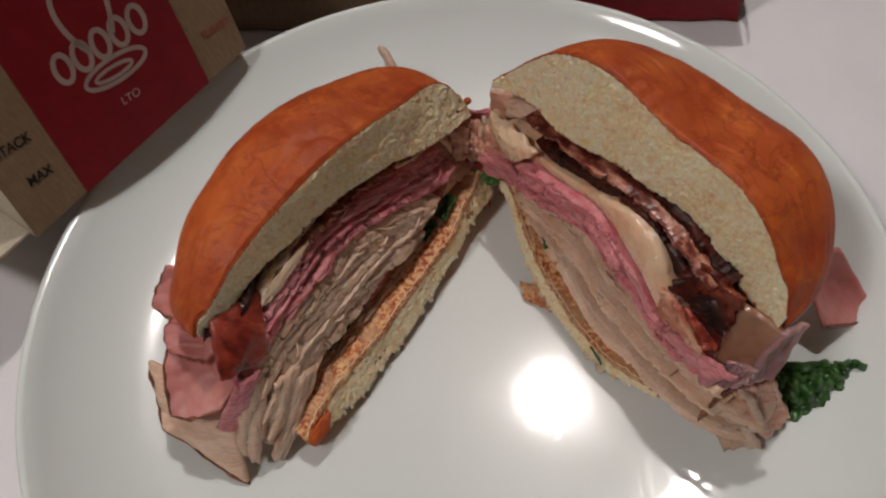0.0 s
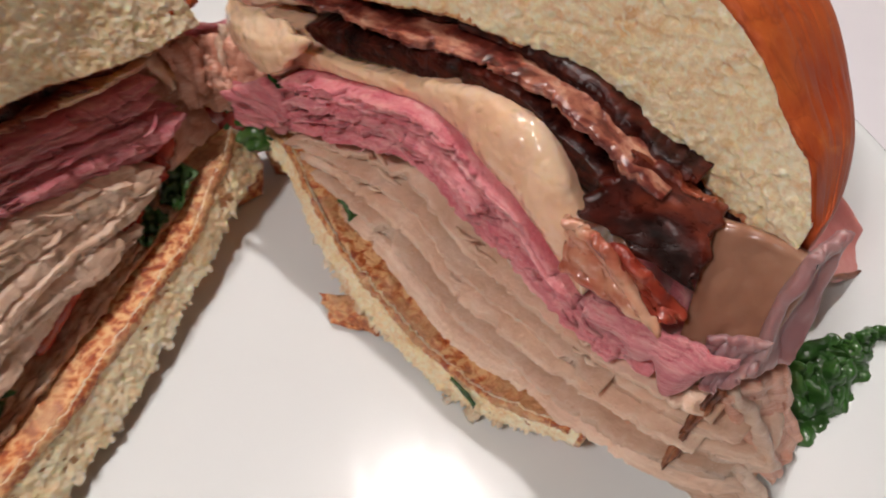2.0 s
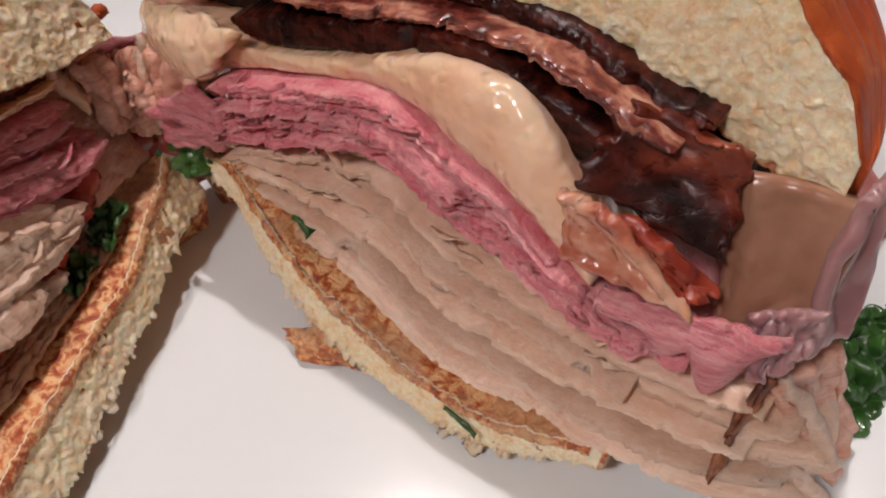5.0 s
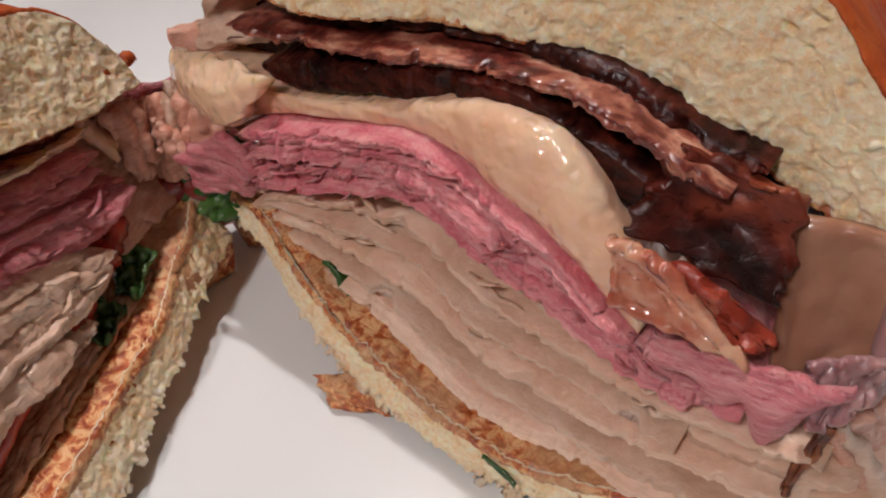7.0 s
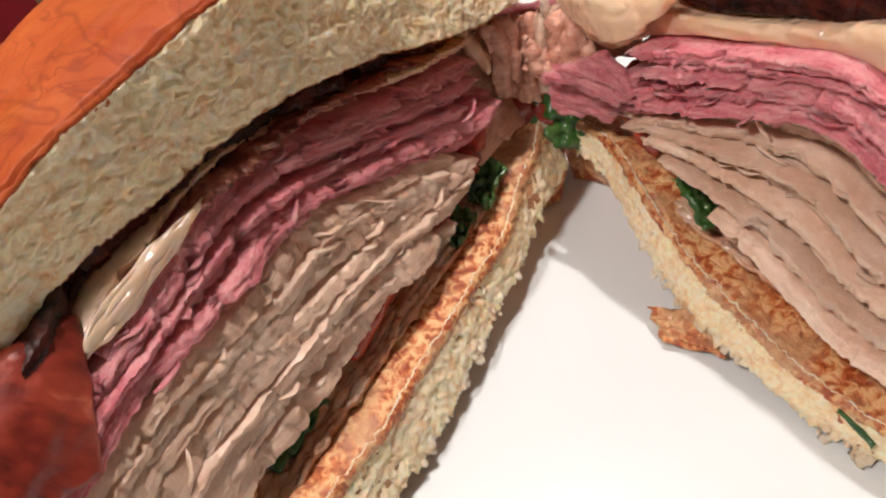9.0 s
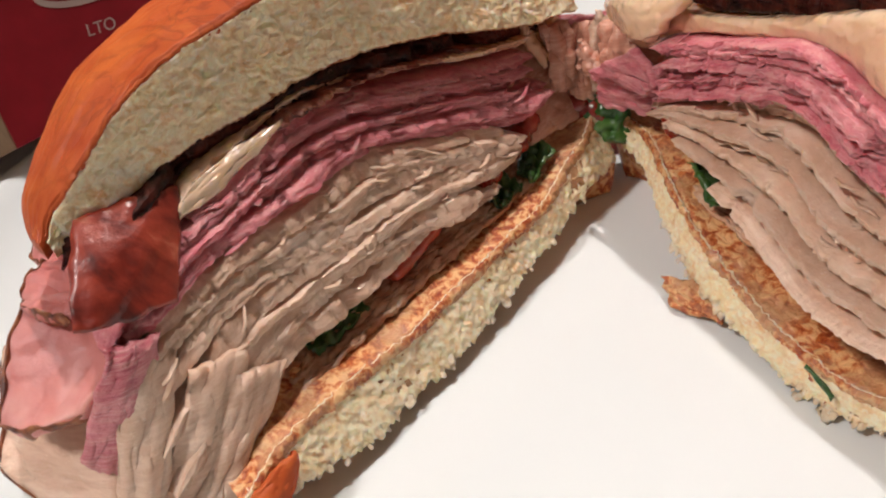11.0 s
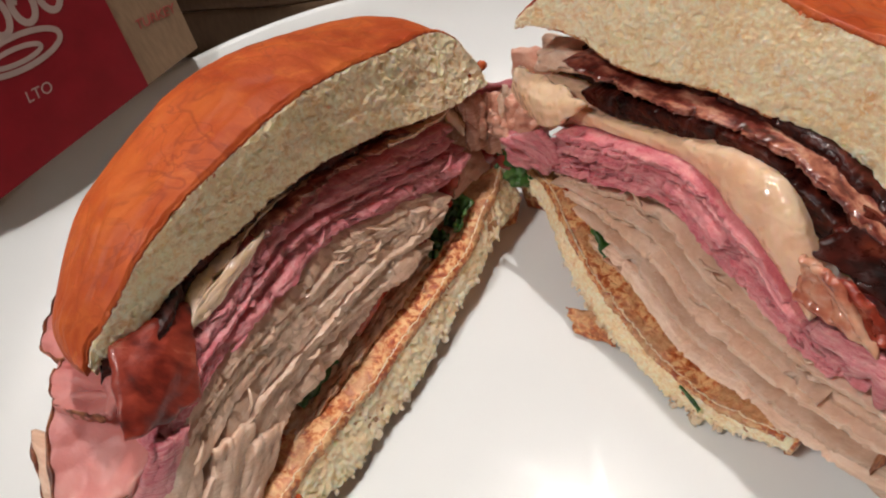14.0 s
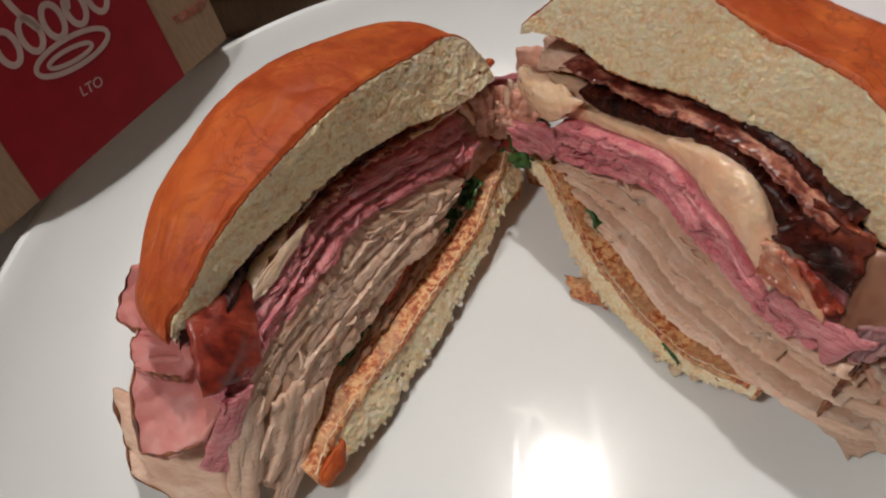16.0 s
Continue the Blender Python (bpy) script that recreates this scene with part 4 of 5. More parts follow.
def left_half():
    H = LEFT
    top = thing("sandwich_half", H.at(52, 20, 0), "half a stacked deli sandwich tipped outwards, ham hanging from its end", "sandwich", "sandwich halves on the plate")
    bl = curve_through([(4, 9), (20, 7.5), (38, 5.5), (52, 3.8), (67, 3.2), (83, 4), (100, 9)])
    bh = curve_through([(4, 20), (12, 16.5), (27, 13.8), (41, 13.2), (56, 12.8), (70, 13), (83, 14), (93, 14.2), (101, 12)])
    nb = curve_through([(4, 1), (30, 0), (80, -1), (101, -2)])
    bottom_bun(H, top, bl, bh, 4, 102, lambda u, r: nb(u), 28, 13.0, "toasted lower bun half with a pale cut edge")
    tk0 = curve_through([(20, 21), (34, 19), (54, 21), (75, 22), (86, 21), (96, 19), (112, 16)])
    tk1 = curve_through([(20, 27), (32, 32), (45, 37), (55, 40.3), (68, 40.2), (84, 41), (97, 39), (112, 36)])
    hm1 = curve_through([(9, 37), (24, 40.6), (41, 46), (58, 51.2), (71, 51), (83, 48), (95, 44.5), (104, 42)])
    rnd = random.Random(8)
    spans = [(40, 106), (33, 108), (38, 100), (28, 106), (25, 94), (23, 102), (25, 97), (30, 104), (27, 92), (35, 98)]
    steps = (1.6, 1.0, 1.3, 0.6, 0.9, 0.5, 0.8, 0.4, 0.8, 0.5)
    for i, (a, e) in enumerate(spans):
        k = (i + 0.5) / len(spans)
        mid = lambda u, k=k, i=i: mix_curves(tk0, tk1, k + 0.13 * nz(u * 0.035, i * 3.3, 9))(u)
        slice_sheet(H, "turkey_slice", top, TURKEY, a, e, mid, (2.8, 2.0, 3.4, 2.2, 3.6, 2.0, 3.0, 2.3, 3.2, 2.1)[i], steps[i], 26, 210.3 + 3 * i, 0.58, 0.4, -4.0 * (1 - 0.4 * k), bend=0.02, sag=0.03 * (1 - 0.5 * k))
    for i in range(7):
        k = (i + 0.5) / 7
        a, e = (12 + 8 * rnd.random(), (104, 101, 97, 99, 93, 89, 84)[i])
        mid = lambda u, k=k, i=i: mix_curves(tk1, hm1, k + 0.07 * nz(u * 0.05, i * 2.7, 7))(u)
        slice_sheet(H, "ham_slice", top, HAM, a, e, mid, 1.65 + 0.4 * rnd.random(), (1.4, -0.4, 0.8, -0.6, 0.7, -0.5, 0.4)[i], 26, 260.7 + 3 * i, 0.75, 0.4, -3.0)
    shreds(H, top, TURKEY, 22, 13, (28, 100), tk0, tk1, 0.8)
    shreds(H, top, HAM, 26, 14, (14, 96), tk1, hm1, 0.0)
    ch = curve_through([(8, 39), (24, 43), (41, 48.6), (58, 53.4), (71, 53), (83, 50.5), (90, 48)])
    slice_sheet(H, "cheese_slice", top, CHEESE, 8, 86, ch, 1.3, 0.8, 26, 301.0, 0.6, 0.5, -5, label="thin pale melted cheese slice")
    free_sheet("cheese_slice", top, CHEESE, four(H.at(62, -0.3, 53), H.at(83, 0.6, 51.8), H.at(87, 1.2, 47.5), H.at(70, -0.8, 51.0), 0.0008, 0.0005, 302, 3, 0.3), 30, 16, 0.0010, 303, 0.0003, "pale cheese edge turned down")
    free_sheet("cheese_slice", top, CHEESE, four(H.at(2, 2, 33), H.at(12, 0, 34), H.at(12, 2, 43), H.at(1, 4, 43), 0.001, 0.0008, 305, 4), 20, 18, 0.002, 306, 0.0005, "soft corner of melted cheese")
    b1 = curve_through([(8, 40.5), (27, 46.6), (42, 51), (53, 53.2), (65, 54.2), (80, 54.2), (95, 50.5)])
    b2 = curve_through([(14, 41), (27, 45), (42, 49.4), (53, 51.8), (65, 52), (76, 51)])
    slice_sheet(H, "bacon_strip", top, BACON, 8, 99, b1, 3.4, 1.2, 26, 311.0, 1.0, 0.7, -4, label="dark fried bacon strip")
    slice_sheet(H, "bacon_strip", top, FAT, 24, 66, b2, 1.1, -0.4, 20, 317.0, 1.6, 0.7, -4, label="streaky bacon strip with a fatty orange edge")
    free_sheet("bacon_strip", top, REDBACON, four(H.at(82, 2, 52), H.at(97, 4, 55), H.at(106.5, -0.5, 44), H.at(93, -1.5, 40), 0.0016, 0.0005, 320, 3, 0.12), 34, 26, 0.0013, 321, 0.0004, "red shiny bacon end hanging out")
    # dark sheet that stands for the shade between bun and red bacon
    free_sheet("bacon_strip", top, BACON, four(H.at(84, 7, 53), H.at(98, 9, 55), H.at(101, 7, 48), H.at(92, 6.5, 47), 0.0015, 0.0006, 322, 3, 0.15), 24, 20, 0.0016, 323, 0.0008, "dark bacon-coloured sheet for the shade under the bun")
    slice_sheet(H, "turkey_slice", top, TURKEY, 2, 70, curve_through([(2, 33), (20, 36), (40, 42), (70, 46)]), 9.0, 7.5, 24, 327.0, 1.4, 0.6, -2, 120)
    slice_sheet(H, "bacon_strip", top, BACON, 4, 99, curve_through([(4, 41), (35, 49), (60, 53), (99, 52)]), 5.0, 8.0, 24, 329.0, 1.2, 0.6, -2, 120)
    # ham that hangs from the near end
    for i, (c, lab) in enumerate((
        (((-0.053, -0.024, 0.043), (-0.080, -0.018, 0.040), (-0.0775, -0.0395, 0.030), (-0.062, -0.0365, 0.031)), "broad pink ham slice with a browned rim"),
        (((-0.060, -0.022, 0.046), (-0.079, -0.012, 0.041), (-0.079, -0.022, 0.039), (-0.066, -0.027, 0.041)), "folded pink ham slice"),
        (((-0.068, -0.006, 0.050), (-0.080, 0.002, 0.046), (-0.087, -0.008, 0.036), (-0.074, -0.015, 0.040)), "curled pink ham slice with a browned edge"),
    )):
        at = four(*c, -0.003 + 0.0005 * i, 0.0009, 330 + i, 3, 0.33)
        sheet = free_sheet("ham_slice", top, HAMFACE, at, 34, 34, 0.0018, 331 + i, 0.0003, lab)
        free_sheet("rind", sheet, RIND, lambda s, r: at(1 - 0.035 * (1 - r), s), 30, 4, 0.0023, 340 + i, 0.0003)
        free_sheet("rind", sheet, RIND, lambda s, r: at(s, 1 - 0.035 * (1 - r)), 30, 4, 0.0023, 343 + i, 0.0003)
    # turkey under it, drooping to the plate
    for i, (m, c) in enumerate((
        (TURKEY, ((-0.062, -0.030, 0.030), (-0.086, -0.021, 0.030), (-0.083, -0.036, 0.020), (-0.060, -0.0485, 0.0068))),
        (TURKEY, (H.at(96, 1, 34), H.at(104, 2, 36), (-0.062, -0.041, 0.016), (-0.057, -0.044, 0.010))),
        (HAM, (H.at(97, -0.5, 38), H.at(104, 0, 40), (-0.066, -0.038, 0.024), (-0.060, -0.038, 0.020))),
        (TURKEY, (H.at(88, 0.5, 28), H.at(97, -0.5, 31), (-0.056, -0.038, 0.016), (-0.052, -0.039, 0.011))),
        (TURKEY, (H.at(84, 1, 22), H.at(92, 0, 26), (-0.054, -0.042, 0.010), (-0.051, -0.041, 0.0075))),
    )):
        at = four(*c, 0.0015, 0.0008, 350 + i, 4)
        sheet = free_sheet("turkey_slice" if m is TURKEY else "ham_slice", top, m, at, 30, 26, 0.0019, 351 + i, 0.0005)
        if i == 0:
            free_sheet("rind", sheet, RIND, lambda s, r: at(1 - 0.03 * (1 - r), s), 30, 4, 0.0023, 357, 0.0004)
            free_sheet("rind", sheet, RIND, lambda s, r: at(s, 1 - 0.03 * (1 - r)), 30, 4, 0.0023, 358, 0.0004)
    free_sheet("turkey_slice", top, TURKEY, four((-0.018, 0.074, 0.024), (-0.026, 0.082, 0.024), (-0.0295, 0.088, 0.036), (-0.0275, 0.086, 0.036), 0.0005, 0.0006, 356, 3), 16, 20, 0.0018, 359, 0.0003)
    for i, (u, d, w, su, sw_) in enumerate(((20, 3.5, 23, 4, 4.0), (32, 4, 20, 4, 3.5), (52, 4.5, 19, 8, 3.5))):
        free_sheet("tomato_slice", top, TOMATO, four(H.at(u - su, d, w + 1), H.at(u + su, d - 1, w - 0.5), H.at(u + su, d + 14, w - 1), H.at(u - su, d + 14, w + 1), 0.001, 0.0008, 360 + i, 3), 20, 14, 0.001 * sw_, 361 + i, 0.0006)
    for i, c in enumerate((
        ((17, 2.5, 18.6), (25, 2.0, 16.2), (25.5, 6, 17.5), (17.5, 6, 20.5)),
        ((27, 3.5, 16.2), (34, 3.5, 15.4), (34, 8, 16.5), (27, 8, 18)),
        ((66, 6, 15.5), (78, 6, 15), (78, 12, 17), (66, 12, 17)),
        ((92, 5, 13), (104, 5, 10.5), (105, 10, 14), (92, 10, 15)),
    )):
        free_sheet("lettuce_leaf", top, LETTUCE, four(*(H.at(*q) for q in c), 0.001, 0.002, 370 + i, 5), 24, 16, 0.0008, 371 + i, 0.0006)
    free_sheet("sauce", top, SAUCE, four(H.at(18, 4.2, 14.5), H.at(84, 4.0, 13.3), H.at(84, 12, 13.7), H.at(18, 12, 14.5), -0.0010, 0.0012, 380, 19), 150, 40, 0.0008, 381, 0.0004, "glossy pale sauce on the toast")
    free_sheet("crust_end", top, CRUST, four(H.at(91, -3.0, 14.2), H.at(102.2, -2.0, 11.5), H.at(101.8, -2.2, 8), H.at(95, -3.0, 8.5), 0.0008, 0.0005, 385, 3, 0.35), 24, 16, 0.0016, 386, 0.0004, "orange crust tip of the lower bun")
    free_sheet("crust_flake", top, CRUST, four(H.at(6, -3.6, 47.0), H.at(-1.5, -3.8, 45.5), H.at(-2.5, -2.5, 43.5), H.at(5, -2.0, 43.5), 0.0005, 0.0006, 387, 4), 18, 12, 0.0016, 388, 0.0006, "torn orange crust flake")
    free_sheet("turkey_slice", top, SHRED, four(H.at(-1, 5, 17), H.at(20, 5, 20), H.at(20, 6, 42), H.at(-1, 6, 40), 0.001, 0.0012, 389, 4), 30, 26, 0.003, 390, 0.0006)
    tl = curve_through([(2, 42), (7, 43.5), (14, 45), (27, 50), (40, 54.6), (49, 56.6), (58, 57.2), (68, 56.2), (77, 55.8), (87, 54.2), (95, 52.2), (101.5, 49.8)])
    th = curve_through([(1.5, 48), (3.5, 55), (9, 60.5), (21, 65), (36, 70.4), (47, 72.6), (54, 73), (63, 71.6), (74, 70.7), (83, 68.2), (93, 61.3), (98, 56.5), (101.5, 52.5)])
    dl = curve_through([(0, -3), (14, -4), (42, -3), (59, -1.5), (76, 2), (91, 4), (99.5, 8)])
    dh = curve_through([(0, -3), (15, -5), (37, -7.5), (53, -7.3), (63, -5.4), (75, -4.5), (83, -3), (94, 1.6), (99.5, 7)])
    top_bun(H, top, tl, th, 0.5, 101.5, lambda u, r: dl(u) * (1 - r) + dh(u) * r + 0.5 * nz(u * 0.05, 7.3), 28, 1.5, 15.5, "glossy orange-brown domed bun half", 2.6, 2.2, -0.2)


def shreds(half, parent, material, count, seed, u_range, low, high, front):
    """Torn fibres and flakes of meat that stick out of the cut."""
    rnd = random.Random(seed)
    vs, fs = [], []
    for _ in range(count):
        u = rnd.uniform(*u_range)
        w = low(u) + (high(u) - low(u)) * rnd.uniform(0.06, 0.96)
        ln, wd = rnd.uniform(1.5, 5.5), rnd.uniform(0.25, 0.6)
        tilt = rnd.uniform(-0.35, 0.35) + (rnd.random() < 0.15) * rnd.uniform(-1, 1)
        slope = (mix_curves(low, high, 0.5)(u + 1) - mix_curves(low, high, 0.5)(u - 1)) / 2 + tilt
        d = front + rnd.uniform(-0.9, 1.2)
        n0 = len(vs)
        steps = 6
        for k in range(steps):
            s = k / (steps - 1)
            f = math.sin(math.pi * (0.12 + 0.80 * s)) ** 0.7
            uu, ww = u + ln * (s - 0.5), w + slope * ln * (s - 0.5) + 0.4 * nz(s * 3, u, seed)
            dd = d - 0.9 * math.sin(math.pi * s) * rnd.uniform(0.4, 1.0)
            for a, b in ((-1, 0.35), (-0.4, -0.35), (0.5, -0.3), (1, 0.35)):
                vs.append(half.at(uu, dd + b * f, ww + a * wd * 0.5 * f * rnd.uniform(0.7, 1.3)))
        for k in range(steps - 1):
            for j in range(4):
                p, q = n0 + 4 * k + j, n0 + 4 * k + (j + 1) % 4
                fs.append((p, q, q + 4, p + 4))
        fs.append((n0, n0 + 1, n0 + 2, n0 + 3))
        m = n0 + 4 * (steps - 1)
        fs.append((m, m + 1, m + 2, m + 3))
    return tagged(put("meat_fibre", vs, fs, material, parent, "torn fibres of sliced meat"), kind="stuff")


def hinge_bits():
    """Shreds of meat and leaf where the two halves meet."""
    t = thing("sandwich_scraps", (0.006, 0.055, 0.006), "shreds of turkey, ham and lettuce lying between the two halves", "food scraps")
    for i, (m, c) in enumerate((
        (SHRED, ((0.000, 0.049, 0.026), (0.004, 0.048, 0.026), (0.005, 0.052, 0.041), (0.000, 0.053, 0.040))),
        (TURKEY, ((0.004, 0.048, 0.028), (0.008, 0.046, 0.029), (0.009, 0.051, 0.041), (0.005, 0.052, 0.043))),
        (SHRED, ((0.006, 0.046, 0.033), (0.012, 0.043, 0.036), (0.012, 0.049, 0.045), (0.006, 0.050, 0.041))),
        (HAM, ((0.006, 0.042, 0.028), (0.018, 0.035, 0.030), (0.017, 0.039, 0.037), (0.004, 0.047, 0.035))),
        (TURKEY, ((0.012, 0.046, 0.051), (0.026, 0.038, 0.054), (0.030, 0.047, 0.055), (0.015, 0.054, 0.053))),
        (HAM, ((-0.006, 0.054, 0.008), (0.016, 0.054, 0.008), (0.016, 0.057, 0.040), (-0.006, 0.057, 0.040))),
        (SHRED, ((-0.003, 0.045, 0.030), (0.001, 0.048, 0.029), (0.000, 0.051, 0.042), (-0.005, 0.047, 0.043))),
        (SHRED, ((0.008, 0.053, 0.030), (0.020, 0.046, 0.034), (0.022, 0.052, 0.052), (0.008, 0.058, 0.048))),
        (SHRED, ((0.001, 0.047, 0.034), (0.007, 0.0455, 0.030), (0.008, 0.047, 0.033), (0.002, 0.049, 0.039))),
    )):
        free_sheet("ham_shred" if m is HAM else "turkey_shred", t, m, four(*c, 0.0015, 0.0013, 400 + i, 3), 34, 30, 0.0014, 401 + i, 0.0007)
    free_sheet("lettuce_shred", t, LETTUCE, four((0.000, 0.046, 0.018), (0.011, 0.044, 0.018), (0.011, 0.048, 0.026), (0.001, 0.050, 0.027), 0.001, 0.002, 410, 5), 24, 18, 0.0008, 411, 0.0005)
    free_sheet("tomato_piece", t, TOMATO, four((-0.004, 0.046, 0.016), (0.006, 0.046, 0.016), (0.006, 0.05, 0.026), (-0.006, 0.05, 0.026), 0.001, 0.0012, 412, 4), 18, 16, 0.003, 413, 0.0005)


def lettuce_scrap():
    t = thing("lettuce_scrap", (0.095, -0.02, 0.006), "curly dark green lettuce leaf poking from under the sandwich", "lettuce")
    for i, c in enumerate((
        ((0.084, -0.026, 0.010), (0.106, -0.024, 0.012), (0.107, -0.016, 0.017), (0.086, -0.015, 0.019)),
        ((0.086, -0.029, 0.008), (0.098, -0.029, 0.008), (0.100, -0.020, 0.018), (0.086, -0.018, 0.018)),
        ((0.098, -0.018, 0.021), (0.108, -0.016, 0.020), (0.108, -0.022, 0.011), (0.102, -0.022, 0.013)),
    )):
        free_sheet("leaf", t, LETTUCE, four(*c, 0.002, 0.0036, 420 + i, 4.5), 46, 26, 0.0007, 421 + i, 0.0008)


# ---- packaging ----
BOX_WIDTH, BOX_DEPTH, BOX_HEIGHT = 0.0918, 0.094, 0.085


def frame_matrix(o, x, y, z):
    m = Matrix.Identity(4)
    for i, v in enumerate((x, y, z)):
        m.col[i] = (*Vector(v).normalized(), 0)
    m.translation = o
    return m


def words(text, size, centre, material, parent, label, tall=1.0, thick=0.0):
    cu = bpy.data.curves.new("lettering", "FONT")
    cu.body, cu.size, cu.align_x, cu.align_y = text, size, "CENTER", "CENTER"
    cu.extrude, cu.offset = 0.00008, thick
    tmp = bpy.data.objects.new("lettering", cu)
    scene.collection.objects.link(tmp)
    me = bpy.data.meshes.new_from_object(tmp.evaluated_get(bpy.context.evaluated_depsgraph_get()))
    bpy.data.objects.remove(tmp)
    me.transform(Matrix.Translation(centre) @ Matrix.Rotation(radians(8), 4, "Y") @ Matrix.Rotation(radians(90), 4, "X") @ Matrix.Diagonal((1, tall, 1, 1)))
    me.materials.clear()
    me.materials.append(material)
    ob = new("lettering", me)
    ob.parent = parent
    return tagged(ob, label)


def stroke(points, width, parent, material, label, y=-0.0004, closed=False):
    """A flat printed line on the front panel, through (x, z) points in metres."""
    pts = [Vector((p[0], y, p[1])) for p in points]
    vs, fs = [], []
    n = len(pts)
    for i, p in enumerate(pts):
        a, b = pts[(i - 1) % n if closed else max(i - 1, 0)], pts[(i + 1) % n if closed else min(i + 1, n - 1)]
        t = (b - a).normalized()
        side = Vector((t.z, 0, -t.x)) * width / 2
        vs += [p + side, p - side, p + side + Vector((0, 0.0003, 0)), p - side + Vector((0, 0.0003, 0))]
    for i in range(n if closed else n - 1):
        j = (i + 1) % n
        for q, r in ((0, 1), (1, 3), (3, 2), (2, 0)):
            fs.append((4 * i + q, 4 * i + r, 4 * j + r, 4 * j + q))
    me = mesh_of("printed_mark", vs, fs, material, False)
    ob = new("printed_mark", me)
    ob.parent = parent
    return tagged(ob, label)


def sandwich_box():
    x = Vector((0.577, 0.817, 0)).normalized()
    back = Vector((-0.817, 0.577, 0)).normalized()
    z = (back * 0.325 + Vector((0, 0, 0.946))).normalized()
    y = z.cross(x)
    box = new("sandwich_box")
    box.empty_display_size = 0.01
    box.matrix_world = frame_matrix((-0.129, 0.018, 0.0315), x, y, z)
    tagged(box, "brown cardboard sandwich box with red band, propped on the plate rim", "box")
    W, D, Hh, t = BOX_WIDTH, BOX_DEPTH, BOX_HEIGHT, 0.0007
    front = part("front_panel", slab((W, t, Hh), (W / 2, t / 2, Hh / 2), 0.0002), KRAFT, box)
    part("red_band", slab((0.0535, 0.0004, Hh), (0.0200 + 0.0535 / 2, -0.0001, Hh / 2)), RED, front, "dark red printed band")
    part("back_panel", slab((W, t, Hh), (W / 2, D - t / 2, Hh / 2), 0.0002), KRAFT, box)
    part("side_panel", slab((t, D - 2 * t, Hh), (t / 2, D / 2, Hh / 2), 0.0002), CREAM, box, "pale inner cardboard side")
    part("side_panel", slab((t, D - 2 * t, Hh), (W - t / 2, D / 2, Hh / 2), 0.0002), KRAFT, box)
    part("bottom_panel", slab((W - 2 * t, D - 2 * t, t), (W / 2, D / 2, t / 2 + 0.001)), KRAFT, box)
    part("lid", slab((W + 0.002, D + 0.002, 0.001), (W / 2, D / 2, Hh + 0.0007), 0.0003), KRAFT, box)
    part("end_flap", slab((0.024, 0.06, 0.0006), (-0.0125, 0.032, 0.002)), CREAM, box, "pale open cardboard end flap")
    words("LTO", 0.0037, (0.0476, -0.0003, 0.0143), WHITEINK, front, "small pale printed letters")
    words("STACK", 0.0038, (0.0096, -0.0001, 0.0262), BLACKINK, front, "black printed letters", 1.1, 0.00008)
    words("MAX", 0.0038, (0.0112, -0.0001, 0.0142), BLACKINK, front, "black printed letters", 1.1, 0.00008)
    words("TURKEY", 0.0034, (0.0842, -0.0001, 0.0128), PINKINK, front, "faded red printed letters")
    # a plain hat-shaped mark in outline over the band
    cx, cz = 0.0480, 0.0320
    hat = [(cx + 0.0105 * math.sin(a) * (0.75 + 0.25 * math.cos(a)), cz + 0.010 + 0.0135 * math.cos(a)) for a in np.linspace(-2.3, 2.3, 40)]
    stroke(hat, 0.0016, front, WHITEINK, "pale outline of a hat mark")
    brim = [(cx + 0.0110 * math.cos(a), cz - 0.0080 + 0.0036 * math.sin(a) - 0.10 * 0.0135 * math.cos(a)) for a in np.linspace(0, 2 * math.pi, 48, endpoint=False)]
    stroke(brim, 0.0013, front, WHITEINK, "pale outlined oval", closed=True)
    inner = [(cx - 0.001 + 0.0065 * math.cos(a), cz - 0.0083 + 0.0016 * math.sin(a) - 0.0010 * math.cos(a)) for a in np.linspace(0, 2 * math.pi, 36, endpoint=False)]
    stroke(inner, 0.0011, front, WHITEINK, "pale outlined oval", closed=True)
    for i in range(5):
        x0 = cx - 0.014 + i * 0.0068
        z0 = cz + 0.002 - 0.0006 * i
        loop = [(x0 + 0.0026 * math.cos(a), z0 + 0.0042 * math.sin(a)) for a in np.linspace(0, 2 * math.pi, 24, endpoint=False)]
        stroke(loop, 0.0016, front, WHITEINK, "pale outlined brand mark", closed=True)

    # the carton has slumped sideways a little
    for ob in box.children_recursive:
        ob.data.transform(Matrix(((1, 0, 0.13, 0), (0, 1, 0, 0), (0, 0, 1, 0), (0, 0, 0, 1))))


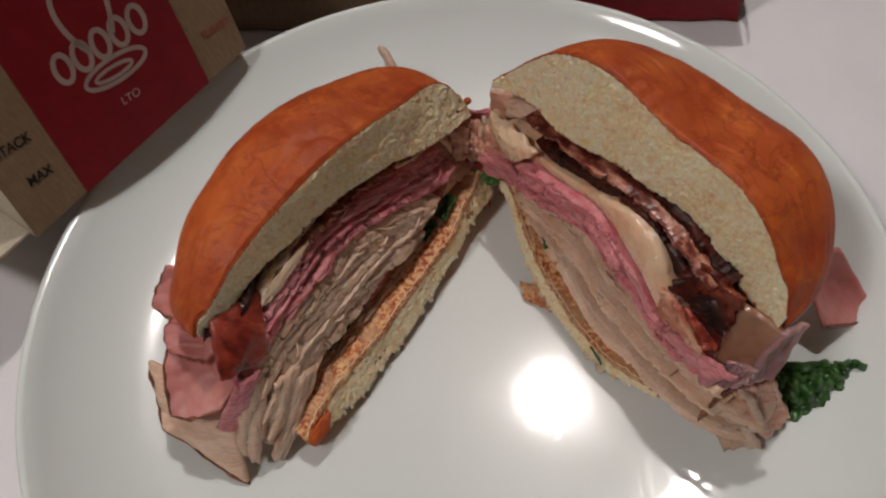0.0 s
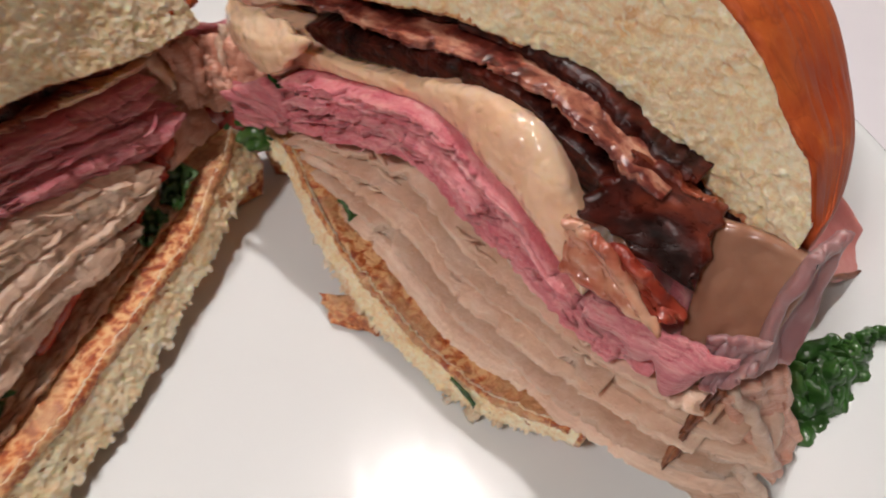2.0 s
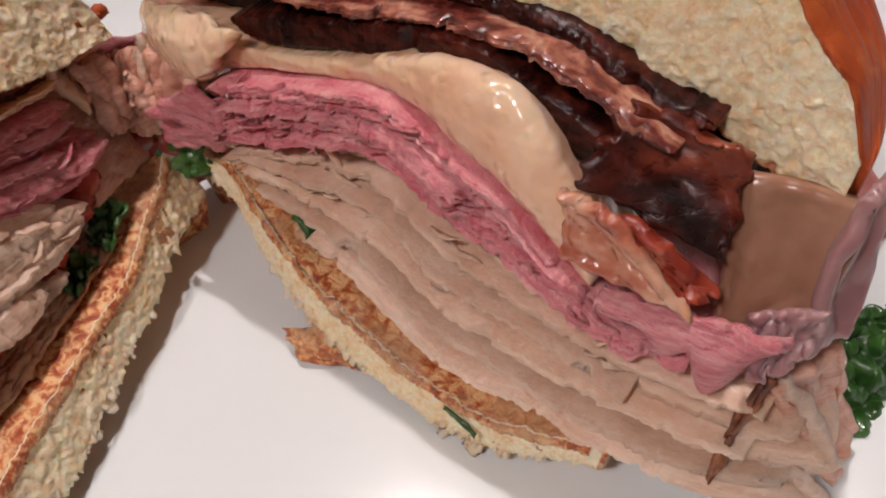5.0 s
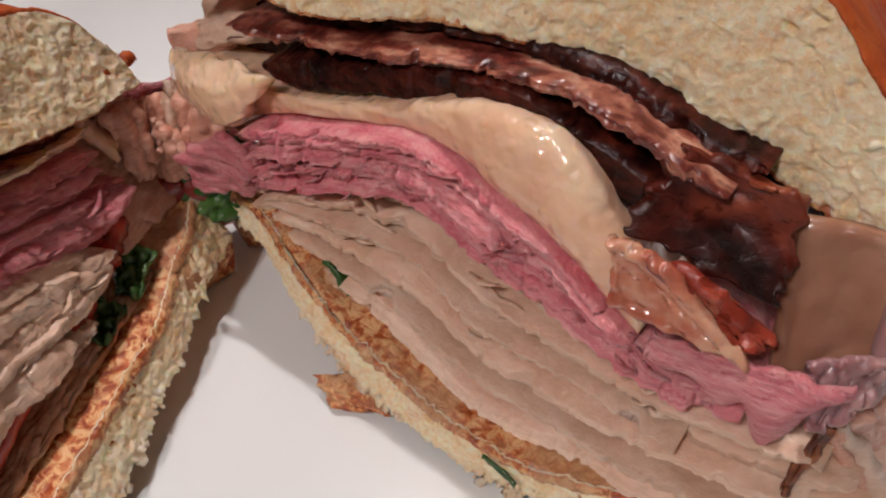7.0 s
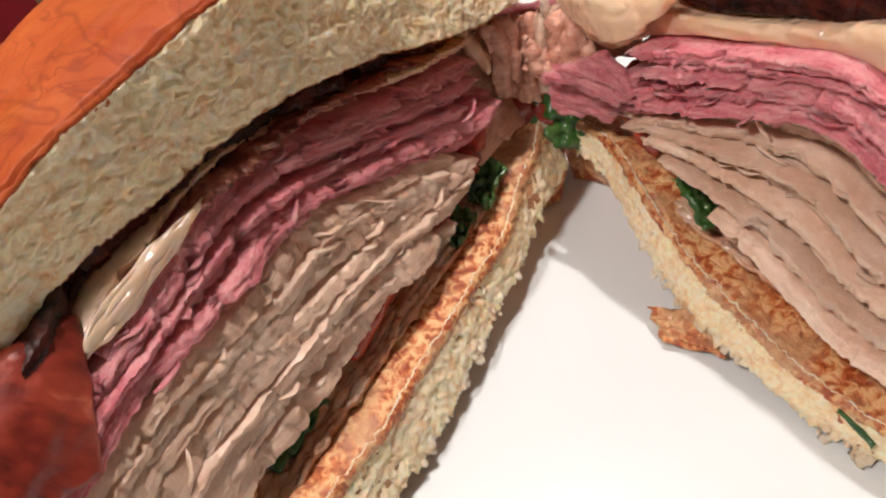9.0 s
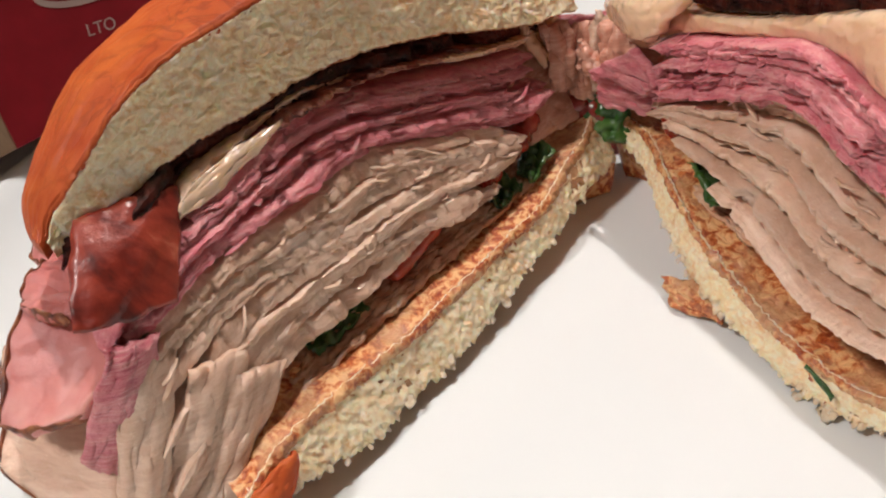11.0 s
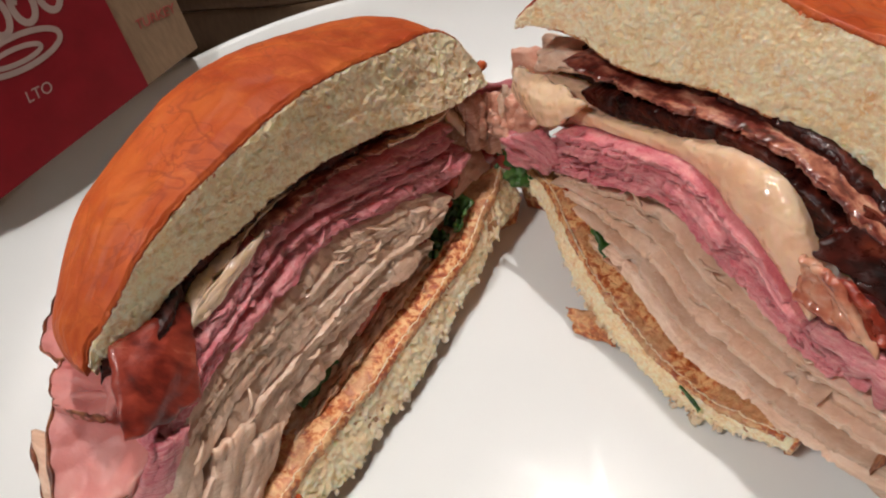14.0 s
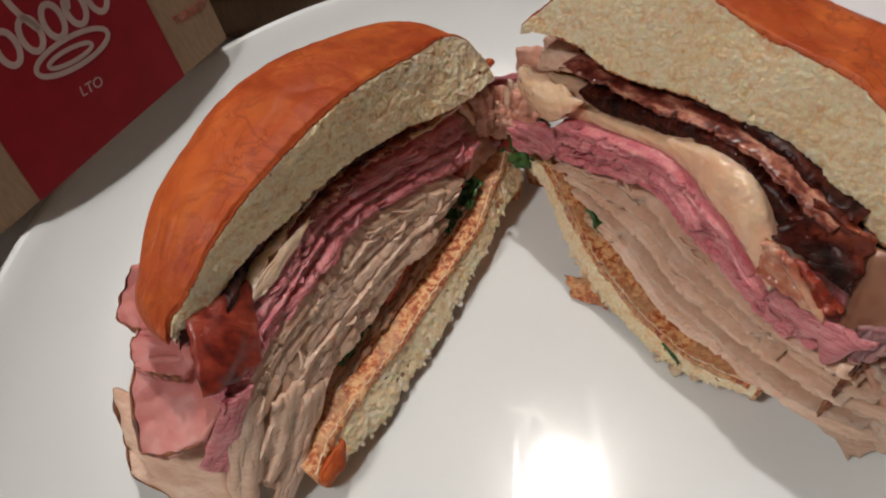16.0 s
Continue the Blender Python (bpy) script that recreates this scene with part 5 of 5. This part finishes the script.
def paper_bag():
    """A brown bag lying flat behind the plate: soft box with creases, red stripe along its foot."""
    a, b = Vector((0.0985, 0.1290, 0)), Vector((-0.15, 0.1345, 0))
    x = (b - a).normalized()
    back = Vector((-x.y, x.x, 0))
    if back.y < 0:
        back = -back
    L, D, Hh = (b - a).length, 0.22, 0.050
    bag = thing("paper_bag", a, "brown kraft paper bag with a red stripe, lying behind the plate", "paper bag")

    def surf(z0, z1, off):
        def at(s, r):
            z = z0 + (z1 - z0) * r
            k = 0.004 * nz(s * 5, z * 40, 500) + 0.0015 * nz(s * 17, z * 90, 503)
            return a + x * (L * s) + back * (off + k + 0.06 * z) + Vector((0, 0, z))
        return at

    low = surf(0.0008, 0.0175, -0.0003)
    free_sheet("front_face", bag, BAGKRAFT, lambda s, r: low(0.30 + 0.70 * s, r), 60, 10, 0.0006, 509)
    free_sheet("front_face", bag, BAGKRAFT, surf(0.0175, Hh, 0.0), 60, 16, 0.0006, 501, 0, "creased brown paper side")
    free_sheet("red_stripe", bag, RED, lambda s, r: low(0.30 * s, r), 60, 10, 0.0006, 502, 0, "dark red printed stripe")
    mark = surf(0.026, 0.046, -0.0012)
    free_sheet("red_print", bag, RED, lambda s, r: mark(0.24 + 0.16 * s, r), 16, 8, 0.0005, 504, 0, "dark red printed patch")
    free_sheet("top_face", bag, BAGKRAFT, lambda s, r: a + x * (L * s) + back * (0.0027 + D * r) + Vector((0, 0, Hh - 0.018 * r * r + 0.003 * nz(s * 6, r * 6, 505) * min(1, r * 8))), 50, 50, 0.0006, 506, 0, "creased brown paper side")
    free_sheet("side_face", bag, BAGKRAFT, lambda s, r: a + back * (D * s + 0.004) - x * (0.002 * math.sin(math.pi * r) + 0.002 * r) + Vector((0, 0, 0.0008 + (Hh - 0.018 * s * s) * r)), 40, 12, 0.0006, 507)
    free_sheet("side_face", bag, BAGKRAFT, lambda s, r: b + back * (D * s + 0.004) + Vector((0, 0, 0.0008 + (Hh - 0.018 * s * s) * r)), 40, 12, 0.0006, 508)


room()
for x, y, r, power in LAMPS:
    ceiling_lamp(x, y, r, power)
table()
plate()
right_half()
left_half()
hinge_bits()
lettuce_scrap()
sandwich_box()
paper_bag()
